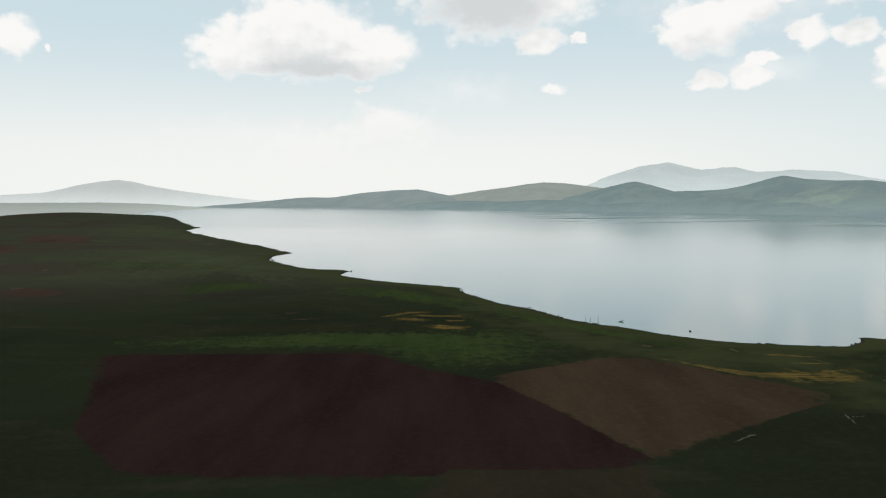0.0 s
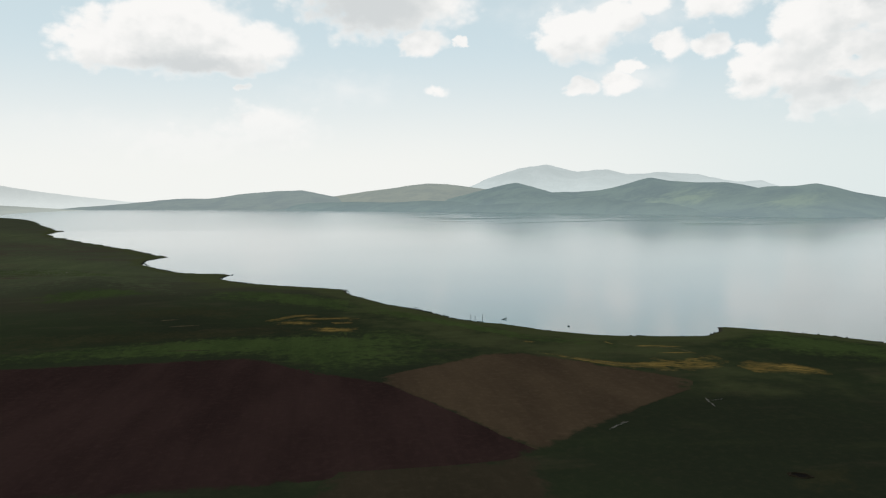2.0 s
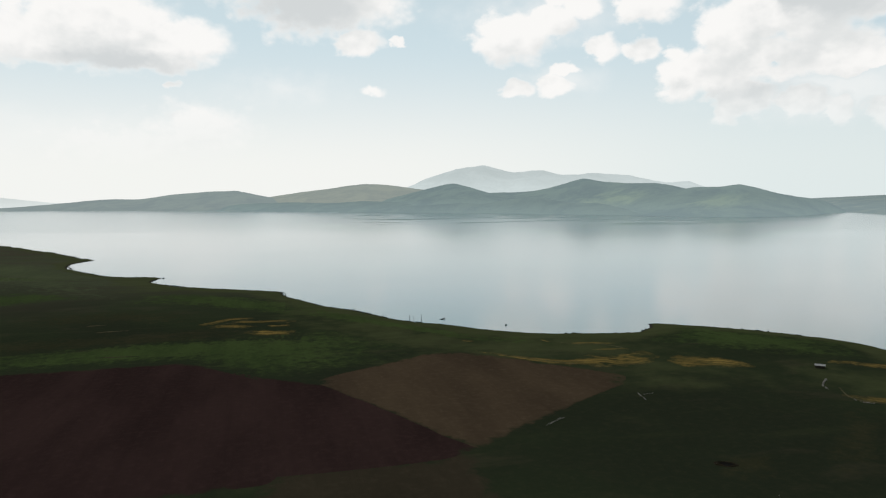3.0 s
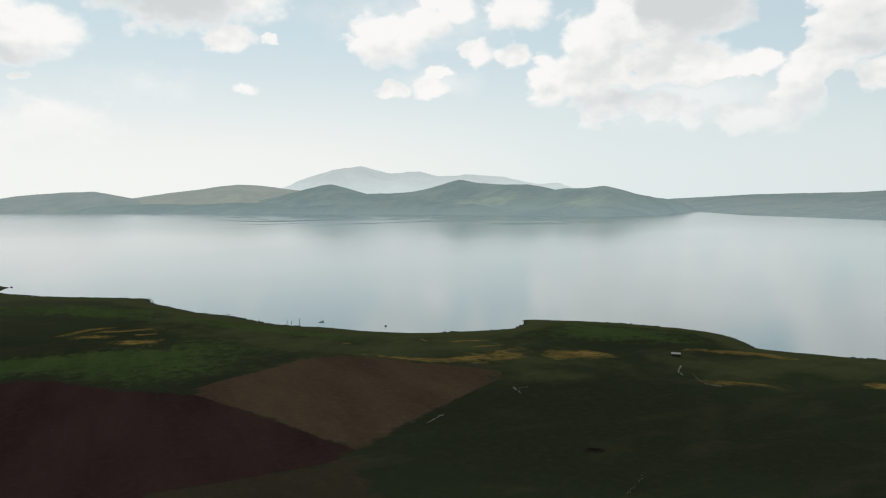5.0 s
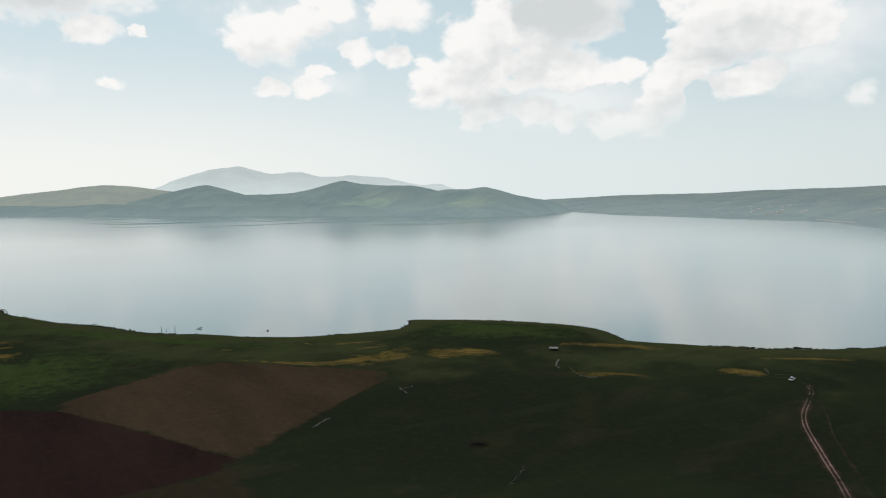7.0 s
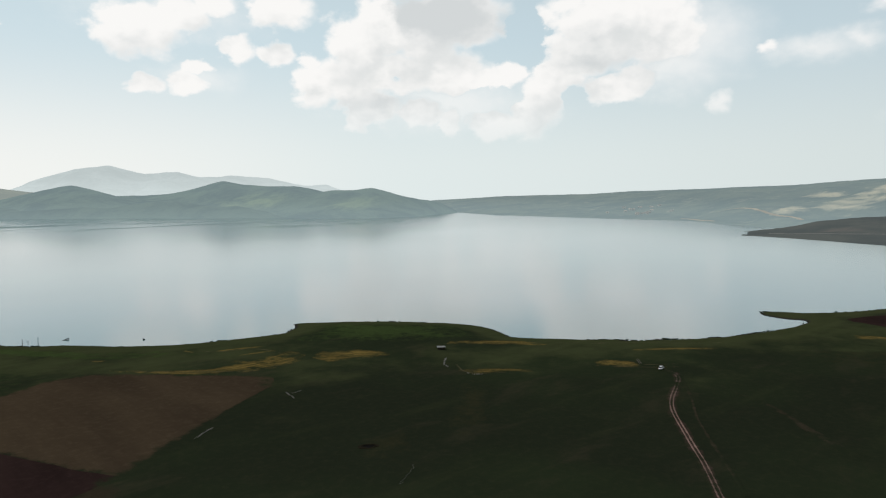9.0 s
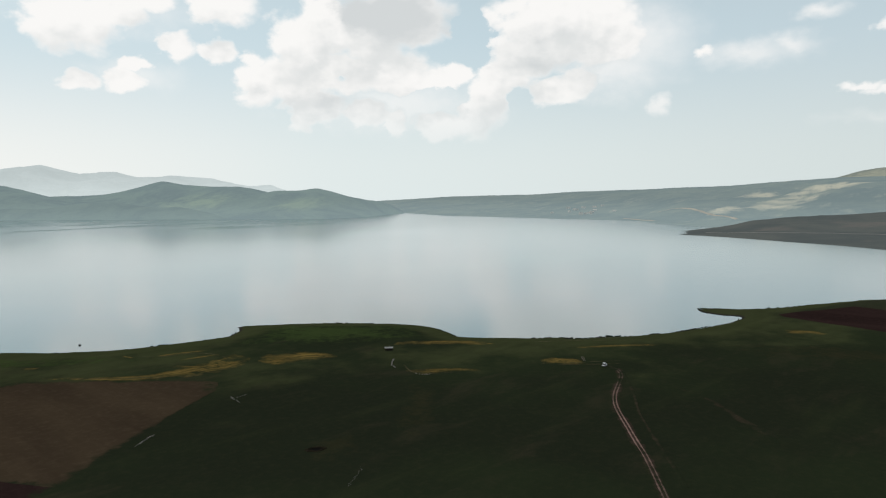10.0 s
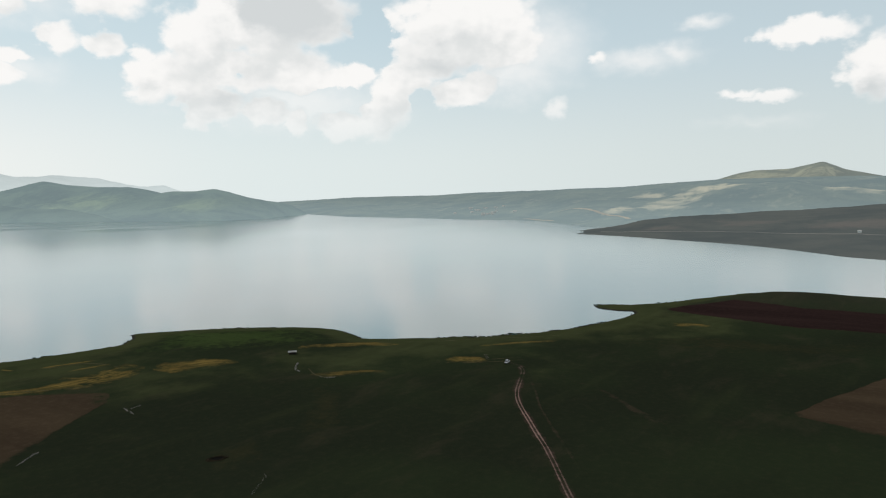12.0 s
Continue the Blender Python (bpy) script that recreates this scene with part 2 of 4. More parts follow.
def hillside(name, low, high, bare, glow, haze_colour, worn=(), mist=(0.0, 60.0)):
    """Far grazed slopes, with haze from kilometres of moist air painted in as emission."""
    m, n, b, place = material(name)
    broad = n.noise(place, 0.0055, 6, 0.66, 0.5)
    drift = n.noise(stretched(n, place, 20, 1, 1.8), 0.009, 5, 0.62, 0.4)
    c = n.mix(n.step(broad, 0.36, 0.64), (*low, 1), (*high, 1))
    shaggy = n.noise(stretched(n, place, 20, 1, 1.8), 0.0045, 6, 0.66, 0.8)
    c = n.mix(n.math("MULTIPLY", n.step(drift, 0.54, 0.74), 0.40), c, (*[0.5 * v + 0.25 * (a + b_) for v, a, b_ in zip(bare, low, high)], 1))
    # pale spots: worn and sandy ground, and patches of sun painted on
    for (wx_, wy_), wide_ in worn:
        away = n.add("ShaderNodeVectorMath", {0: place, 1: (wx_, wy_, 60.0)})
        away.operation = "DISTANCE"
        spot = n.math("ADD", n.math("MULTIPLY", away.outputs["Value"], -1.0 / wide_), n.math("MULTIPLY", n.math("SUBTRACT", shaggy, 0.5), 3.6))
        c = n.mix(n.math("MULTIPLY", n.step(spot, -1.1, -0.1), 0.75), c, (*bare, 1))
    c = n.mix(n.math("MULTIPLY", n.step(n.noise(place, 0.05, 4, 0.7), 0.55, 0.7), 0.35), c, (*[v * 0.45 for v in low], 1))
    n.link(c, b.inputs["Base Color"])
    b.inputs["Roughness"].default_value = 1.0
    b.inputs["Specular IOR Level"].default_value = 0.0
    relief(n, b, n.noise(place, 0.012, 5, 0.6), 9.0, 0.6)
    # haze as emission: an even glow, and mist adds more low down
    b.inputs["Emission Color"].default_value = (*haze_colour, 1)
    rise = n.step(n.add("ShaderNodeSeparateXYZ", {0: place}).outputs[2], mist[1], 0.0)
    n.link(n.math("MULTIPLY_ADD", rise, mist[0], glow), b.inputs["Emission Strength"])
    return m


def lake():
    m, n, b, place = material("lake_water")
    across = stretched(n, place, 25, 0.30, 1.0)
    streak = n.math("ADD", n.math("MULTIPLY", n.noise(across, 0.0085, 4, 0.6, 0.3), 0.75), n.math("MULTIPLY", n.noise(across, 0.03, 3, 0.5), 0.25))
    # ruffled water all over, with still lanes in the lee of the far hills
    reach = n.add("ShaderNodeVectorMath", {0: place})
    reach.operation = "LENGTH"
    place_ = n.add("ShaderNodeSeparateXYZ", {0: place}).outputs
    course = n.math("DEGREES", n.math("ARCTAN2", place_[0], place_[1]))
    sheltered = n.math("MULTIPLY", n.step(course, 2.0, 15.0), n.step(course, 45.0, 38.0))
    lee = n.math("MULTIPLY", n.step(reach.outputs["Value"], 1750, 2050), sheltered)
    faint = n.math("MULTIPLY", n.noise(across, 0.004, 4, 0.6), 0.07)
    open_water = n.math("ADD", faint, 0.095)
    still = n.math("MULTIPLY", lee, n.step(streak, 0.515, 0.56))
    breeze = n.math("MAXIMUM", n.math("MULTIPLY_ADD", still, -0.20, n.math("MULTIPLY_ADD", n.step(reach.outputs["Value"], 1300, 2200), 0.05, open_water)), 0.03)
    b.inputs["Base Color"].default_value = (0.075, 0.184, 0.190, 1)
    b.inputs["Coat Weight"].default_value = 0.6
    b.inputs["Coat IOR"].default_value = 1.33
    n.link(breeze, b.inputs["Coat Roughness"])
    b.inputs["IOR"].default_value = 1.33
    b.inputs["Specular IOR Level"].default_value = 1.0
    b.inputs["Specular Tint"].default_value = (0.90, 1.0, 1.0, 1)
    n.link(breeze, b.inputs["Roughness"])
    return m


M_PASTURE, M_LAKE = pasture(), lake()
M_PLOUGHED = crop("ploughed_soil", (0.0206, 0.0128, 0.0119), (0.0386, 0.0234, 0.0210), 84, ragged=0.03)
M_FALLOW = crop("fallow_soil", (0.0403, 0.0294, 0.0197), (0.0739, 0.0538, 0.0336), 62, ragged=0.055)
M_OLIVE = crop("stubble", (0.0255, 0.0220, 0.0145), (0.0417, 0.0348, 0.0227), 80, ragged=0.10)
M_FADED = crop("faded_grass", (0.0249, 0.0260, 0.0133), (0.0429, 0.0406, 0.0208), 70, ragged=0.5, cover_=0.6)
M_LUSH = crop("young_wheat", (0.0300, 0.0480, 0.0165), (0.0560, 0.0840, 0.0260), 70, ragged=0.36, cover_=0.8)
# hill grass made lighter and greyer: distance haze painted into its colour
M_HAZED_GRASS = crop("hazed_hill_grass", (0.0520, 0.0670, 0.0340), (0.0900, 0.1120, 0.0540), 70, ragged=0.45, cover_=0.7)
M_YELLOW = crop("dry_yellow_grass", (0.1008, 0.0739, 0.0252), (0.2604, 0.1806, 0.0504), 80, ragged=0.34, strands=0.65)
M_SOIL = crop("brown_strip", (0.0540, 0.0350, 0.0275), (0.0920, 0.0600, 0.0460), 75, ragged=0.2, cover_=0.85)
M_TRACK = crop("dusty_track", (0.1300, 0.0880, 0.0740), (0.2700, 0.1820, 0.1540), 40, ragged=0.34)
# opposite shore: glow and mist paint each hill's haze as emission
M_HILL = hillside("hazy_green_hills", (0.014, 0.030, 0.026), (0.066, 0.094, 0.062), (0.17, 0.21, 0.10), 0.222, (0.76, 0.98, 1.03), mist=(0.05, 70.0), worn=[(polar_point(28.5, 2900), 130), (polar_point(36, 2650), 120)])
M_HILL_NEAR = hillside("hazy_teal_foothills", (0.014, 0.030, 0.027), (0.056, 0.080, 0.058), (0.12, 0.14, 0.08), 0.225, (0.76, 0.98, 1.02), mist=(0.04, 50.0))
M_HILL_OLIVE = hillside("hazy_olive_hill", (0.050, 0.062, 0.040), (0.115, 0.12, 0.07), (0.15, 0.15, 0.10), 0.27, (0.88, 1.0, 0.98))
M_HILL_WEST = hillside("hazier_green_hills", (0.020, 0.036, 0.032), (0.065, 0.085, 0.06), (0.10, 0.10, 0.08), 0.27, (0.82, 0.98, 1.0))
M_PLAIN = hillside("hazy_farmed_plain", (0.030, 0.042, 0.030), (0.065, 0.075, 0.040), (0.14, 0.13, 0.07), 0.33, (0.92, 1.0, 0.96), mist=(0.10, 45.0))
# sandy slopes with patches of sun painted in, under emitted haze
M_EAST = hillside("hazy_dry_grassy_hills", (0.020, 0.034, 0.028), (0.070, 0.080, 0.052), (0.50, 0.42, 0.27), 0.215, (0.77, 0.98, 1.03), mist=(0.06, 70.0), worn=[
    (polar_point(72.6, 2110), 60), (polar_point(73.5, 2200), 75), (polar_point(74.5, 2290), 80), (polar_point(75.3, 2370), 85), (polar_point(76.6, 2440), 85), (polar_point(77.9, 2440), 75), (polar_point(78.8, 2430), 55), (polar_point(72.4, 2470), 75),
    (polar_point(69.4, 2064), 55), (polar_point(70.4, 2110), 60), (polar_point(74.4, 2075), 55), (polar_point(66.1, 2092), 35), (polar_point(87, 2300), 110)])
# pale spots paint the peak's sunlit slope; its haze is emission
M_PEAK = hillside("hazy_grassy_peak", (0.060, 0.070, 0.045), (0.11, 0.115, 0.07), (0.30, 0.28, 0.17), 0.175, (0.84, 0.97, 0.96), [(polar_point(80.5, 3850), 330), (polar_point(83, 3950), 200)])
# headland: brown worn spots, with a faint haze painted in as emission
M_HEAD = hillside("hazy_dark_headland", (0.015, 0.020, 0.017), (0.050, 0.050, 0.038), (0.11, 0.080, 0.062), 0.082, (0.85, 0.98, 1.0), [(polar_point(80, 1550), 90), (polar_point(86, 1500), 120), (polar_point(74, 1500), 60)])
# mountains paled by emitted haze, thicker towards their feet
M_MOUNT = hillside("hazy_far_mountains", (0.05, 0.07, 0.08), (0.12, 0.14, 0.15), (0.25, 0.25, 0.25), 0.52, (0.90, 1.0, 0.99), mist=(0.18, 240.0))
M_MOUNT_WEST = hillside("hazy_west_mountain", (0.05, 0.07, 0.08), (0.12, 0.14, 0.14), (0.2, 0.2, 0.2), 0.53, (0.94, 1.0, 0.975), mist=(0.20, 150.0))
M_PATH = crop("pale_footpath", (0.0605, 0.0524, 0.0284), (0.1361, 0.1129, 0.0633), 70, ragged=0.45)
M_FAINT = crop("trodden_grass", (0.0359, 0.0290, 0.0188), (0.0635, 0.0497, 0.0345), 60, ragged=0.6, cover_=0.75)
M_SPOIL = plain("dry_spoil", (0.0200, 0.0165, 0.0095), 0.95, spread=0.5, scale=0.25)
# far roads go through hillside to have haze painted in as emission
M_DUST = hillside("hazy_pale_gravel", (0.36, 0.32, 0.25), (0.46, 0.41, 0.32), (0.46, 0.41, 0.32), 0.13, (0.85, 0.97, 1.0))
M_GRIT = hillside("hazy_grey_gravel", (0.13, 0.115, 0.095), (0.20, 0.18, 0.15), (0.2, 0.18, 0.15), 0.09, (0.85, 0.97, 1.0))
M_VERGE = crop("worn_verge", (0.0414, 0.0290, 0.0232), (0.0911, 0.0593, 0.0495), 50, ragged=0.55, cover_=0.9)
M_WHITE = plain("white_car_paint", (0.90, 0.90, 0.90), 0.3, spread=0.05)
M_GLASS = plain("dark_window_glass", (0.02, 0.025, 0.03), 0.08, spread=0.1)
M_TYRE = plain("black_rubber", (0.015, 0.015, 0.015), 0.9)
M_STEEL = plain("grey_steel", (0.45, 0.45, 0.46), 0.35, 1.0)
M_LAMP = plain("lamp_glass", (0.7, 0.7, 0.68), 0.15)
M_RED = plain("red_lamp_glass", (0.35, 0.02, 0.02), 0.2)
M_SHEET = plain("weathered_metal_roof", (0.26, 0.26, 0.25), 0.55, spread=0.3, scale=1.5)
M_BOARD = plain("old_dark_boards", (0.035, 0.028, 0.022), 0.9, spread=0.4)
M_POLE = plain("wet_grey_wood", (0.030, 0.027, 0.024), 0.8, spread=0.4)
M_STONE = plain("pale_limestone", (0.21, 0.20, 0.18), 0.9, spread=0.35, scale=1.2)
M_PALEWOOD = plain("pale_dry_wood", (0.20, 0.18, 0.15), 0.9)
M_DARK_FLOOR = plain("near_black_soil", (0.0055, 0.0050, 0.0038), 0.95)
M_ROCK = plain("dark_lake_rock", (0.030, 0.029, 0.027), 0.75, spread=0.5)
M_REED = plain("dark_reeds", (0.020, 0.024, 0.012), 0.9, spread=0.5, scale=0.5)
# far houses glow faintly all over: painted haze, no lit windows
M_PANE = hillside("hazy_window_glass", (0.10, 0.11, 0.12), (0.14, 0.15, 0.16), (0.14, 0.15, 0.16), 0.15, (0.8, 0.97, 1.0))
M_HOUSE = hillside("hazy_pale_wall", (0.36, 0.35, 0.32), (0.48, 0.46, 0.42), (0.46, 0.44, 0.40), 0.15, (0.8, 0.97, 1.0))
M_ROOF = hillside("hazy_faded_roof", (0.30, 0.27, 0.24), (0.42, 0.38, 0.34), (0.4, 0.36, 0.32), 0.15, (0.8, 0.97, 1.0))

# ---- terrain: plan and heights (origin under the camera, x east, y north) ----
SEED = np.random.RandomState(11).rand(256, 256)


def lattice(x, y):
    """Smooth value noise, 0 to 1, of arrays."""
    xi, yi = np.floor(x).astype(int), np.floor(y).astype(int)
    fx, fy = x - xi, y - yi
    fx, fy = fx * fx * (3 - 2 * fx), fy * fy * (3 - 2 * fy)
    g = lambda a, b: SEED[a & 255, b & 255]
    top = g(xi, yi) * (1 - fx) + g(xi + 1, yi) * fx
    low = g(xi, yi + 1) * (1 - fx) + g(xi + 1, yi + 1) * fx
    return top * (1 - fy) + low * fy


def fbm(x, y, size, octaves=4, gain=0.5):
    """Fractal noise about -1 to 1, whose largest features are size metres across."""
    out, amp, total = 0.0, 1.0, 0.0
    for k in range(octaves):
        s = 2.0 ** k / size
        out = out + amp * (lattice(x * s + 17.3 * k, y * s + 5.1 * k) * 2 - 1)
        total += amp
        amp *= gain
    return out / total


def ramp(v, a, b):
    u = np.clip((v - a) / (b - a), 0, 1)
    return u * u * (3 - 2 * u)


def polar(pairs):
    """Points from bearings (degrees east of north) and ranges (metres)."""
    return [(r * math.sin(math.radians(a)), r * math.cos(math.radians(a))) for a, r in pairs]


def rounded(points, step=12):
    """A closed Catmull-Rom line through the points."""
    p = np.array(points, float)
    out = []
    for i in range(len(p)):
        a, b, c, d = p[i - 1], p[i], p[(i + 1) % len(p)], p[(i + 2) % len(p)]
        n = int(np.clip(np.hypot(*(c - b)) / step, 2, 8))
        for u in np.arange(n)[:, None] / n:
            q = 0.5 * (2 * b + (c - a) * u + (2 * a - 5 * b + 4 * c - d) * u * u + (3 * b - a - 3 * c + d) * u ** 3)
            out.append(b + (c - b) * u if np.hypot(*(c - b)) > 1200 else q[0] if q.ndim > 1 else q)
    return np.array([np.ravel(q) for q in out])


def inland(x, y, line):
    """Signed distance to a closed line, positive inside."""
    best = np.full(x.shape, 1e18)
    inside = np.zeros(x.shape, bool)
    for (ax, ay), (bx, by) in zip(line, np.roll(line, -1, 0)):
        dx, dy = bx - ax, by - ay
        u = np.clip(((x - ax) * dx + (y - ay) * dy) / max(dx * dx + dy * dy, 1e-9), 0, 1)
        best = np.minimum(best, (x - ax - u * dx) ** 2 + (y - ay - u * dy) ** 2)
        if ay != by:
            inside ^= ((ay > y) != (by > y)) & (x < (bx - ax) * (y - ay) / (by - ay) + ax)
    return np.where(inside, 1, -1) * np.sqrt(best)


SHORE_WEST = [(-41, 2420), (-30, 2520), (-25.5, 2480), (-22.2, 2300), (-20.2, 2138.6), (-19.6, 1936.9), (-19.1, 1893.4), (-20.1, 1702.5), (-16.5, 1291.8), (-13.9, 1108.7), (-12.5, 1014.2), (-13.8, 956.7), (-13.5, 890.1), (-11.3, 798.5), (-8.6, 768.4), (-7.7, 751.7), (-8.3, 726.9), (-6.7, 684.2), (-4, 652.8), (0.7, 616.5), (1.6, 601.5), (1.8, 584.1), (4.5, 529.2), (8.2, 488), (10.9, 455.9)]
SHORE_EAST = [(14.5, 441.5), (18.9, 419.8), (23, 413.8), (26.9, 417.9), (30.5, 426.6), (30.7, 432.3), (31.3, 441.6), (31.2, 451.6), (31.6, 457.6), (37.2, 455.6), (41.8, 448.9), (45.5, 440.1), (47.7, 425.7), (49, 405), (49.8, 400.5), (54.8, 398.6), (58.7, 404.3), (58.3, 400.5), (62, 411.4), (65.7, 426.3), (68.4, 448.3), (71.3, 489.1), (71.3, 503.3), (70.1, 503.4), (68.5, 514.4), (68.5, 527.5), (71.1, 532.2), (74.5, 555.9), (78.6, 606.7), (80.5, 624.9), (84.3, 636), (88.4, 639.1)]
NEAR_LAND = rounded(polar(SHORE_WEST + SHORE_EAST + [(93, 640), (100, 700), (106, 900), (110, 1300), (112, 4980), (150, 4980), (200, 4980), (250, 4980), (290, 4980), (312, 4980), (316, 2600)]))
# knolls on the near side: bearing, range, height, width, depth
KNOLLS = [(-29, 2330, 34, 300, 200), (-22.5, 2150, 14, 130, 120), (-33, 1500, 12, 260, 260), (-17.5, 690, 7, 38, 60), (-25, 900, 7, 120, 90), (-8, 560, 3, 60, 50), (40, 410, 1.5, 60, 40), (82, 600, 5, 70, 60), (-36, 700, 5, 120, 120)]


def near_height(x, y):
    stray = 2.2 + 9.0 * ramp(np.hypot(x, y), 480, 1100)
    wx = x + stray * fbm(x, y, 30, 4, 0.6)
    wy = y + stray * fbm(x + 700, y, 30, 4, 0.6)
    d = inland(wx, wy, NEAR_LAND)
    z = 0.75 * ramp(d, -0.5, 3.5) + 0.5 * ramp(d, 4, 26) + 2.2 * (1 - np.exp(-np.maximum(d, 0) / 220))
    z = z + ramp(d, 8, 70) * (1.1 * fbm(x, y, 150, 4) + 0.16 * fbm(x, y, 14, 2))
    r, a = np.hypot(x, y), np.degrees(np.arctan2(x, y))
    z = z + 3.2 * fbm(x + 900, y, 240, 3) * ramp(d, 30, 160) * ramp(r, 430, 800)
    for az, rg, h, w, dp in KNOLLS:
        across = r * np.radians((a - az + 180) % 360 - 180)
        z = z + h * np.exp(-(across / w) ** 2 - ((r - rg) / dp) ** 2) * ramp(d, 2, 40)
    return np.where(d < 0, np.maximum(-0.25 + 0.06 * d, -4.0), z)

# ---- building helpers ----


def part(name, bm, mat, parent=None, label=""):
    """Links a bmesh as one mesh object, under a thing or a part where one is given."""
    me = bpy.data.meshes.new(name)
    bm.to_mesh(me)
    bm.free()
    me.materials.append(mat)
    ob = new(name, me)
    if parent:
        ob.parent = parent
    return tagged(ob, label)


def sheet(name, xs, ys, zs, mat, uv=None, smooth=True, wrap=False):
    """A grid mesh from arrays of rows and columns."""
    rows, cols = xs.shape
    me = bpy.data.meshes.new(name)
    me.vertices.add(rows * cols)
    me.vertices.foreach_set("co", np.stack([xs, ys, zs], -1).ravel().astype(np.float32))
    i = np.arange(rows * cols).reshape(rows, cols)
    j = np.roll(i, -1, 1) if wrap else i[:, 1:]
    k = i if wrap else i[:, :-1]
    quads = np.stack([k[:-1], j[:-1], j[1:], k[1:]], -1).reshape(-1, 4)
    me.loops.add(quads.size)
    me.loops.foreach_set("vertex_index", quads.ravel().astype(np.int32))
    me.polygons.add(len(quads))
    me.polygons.foreach_set("loop_start", np.arange(0, quads.size, 4, dtype=np.int32))
    me.polygons.foreach_set("use_smooth", np.full(len(quads), smooth))
    if uv is not None:
        layer = me.uv_layers.new(name="plan")
        layer.data.foreach_set("uv", np.stack(uv, -1).reshape(-1, 2)[quads.ravel()].ravel().astype(np.float32))
    me.update(calc_edges=True)
    me.validate()
    me.materials.append(mat)
    return new(name, me)


def box(bm, x0, y0, z0, x1, y1, z1, bevel=0.0):
    m = Matrix.LocRotScale(((x0 + x1) / 2, (y0 + y1) / 2, (z0 + z1) / 2), None, (x1 - x0, y1 - y0, z1 - z0))
    got = bmesh.ops.create_cube(bm, size=1, matrix=m)
    if bevel:
        edges = {e for v in got["verts"] for e in v.link_edges}
        bmesh.ops.bevel(bm, geom=list(edges), offset=bevel, segments=2, affect="EDGES")


def tube(bm, a, b, ra, rb, sides=10):
    a, b = Vector(a), Vector(b)
    turn = (b - a).to_track_quat("Z", "Y").to_matrix().to_4x4()
    bmesh.ops.create_cone(bm, cap_ends=True, segments=sides, radius1=ra, radius2=rb, depth=(b - a).length, matrix=Matrix.Translation((a + b) / 2) @ turn)


def stone(bm, x, y, z, r, seed, squash=0.6, stretch=1.0, turn=0.0):
    got = bmesh.ops.create_icosphere(bm, subdivisions=2, radius=r)
    rot = Matrix.Rotation(turn, 3, "Z")
    for v in got["verts"]:
        v.co *= 0.8 + 0.45 * noise.noise(v.co / r * 1.1 + Vector((seed * 3.1, seed * 1.7, seed)))
        v.co = rot @ Vector((v.co.x * stretch, v.co.y, v.co.z * squash)) + Vector((x, y, z + r * squash * 0.35))


def land(x, y):
    return float(near_height(np.array([float(x)]), np.array([float(y)]))[0])


# ---- ground, lake, far shores ----
bearings = np.concatenate([np.arange(-38, 96, 0.18), np.arange(96, 322, 2.0)])
ranges = np.concatenate([[0.0, 40, 80], 110 * 1.0088 ** np.arange(0, 436)])
aa, rr = np.meshgrid(np.radians(bearings), np.minimum(ranges, 4960))
gx, gy = rr * np.sin(aa), rr * np.cos(aa)
gz = near_height(gx, gy)
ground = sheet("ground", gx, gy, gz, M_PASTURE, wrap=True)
tagged(ground, "dark green grazed lakeside pasture with worn patches", "ground", kind="structure")

wa, wr = np.meshgrid(np.radians(np.arange(0, 360, 3.0)), np.array([1.0, 200, 600, 1500, 3000, 4985]))
water = sheet("water", wr * np.sin(wa), wr * np.cos(wa), wr * 0, M_LAKE, smooth=False, wrap=True)
tagged(water, "calm silvery lake reflecting the cloudy sky", "lake", kind="structure")


def along(az, pairs, soften=0.0):
    a = np.array(pairs, float)
    if not soften:
        return np.interp(az, a[:, 0], a[:, 1])
    offs = np.linspace(-1, 1, 9) * soften
    wt = np.cos(np.linspace(-1, 1, 9) * 1.4)
    return sum(k * np.interp(az + o, a[:, 0], a[:, 1]) for o, k in zip(offs, wt)) / wt.sum()


LEVELS = {}


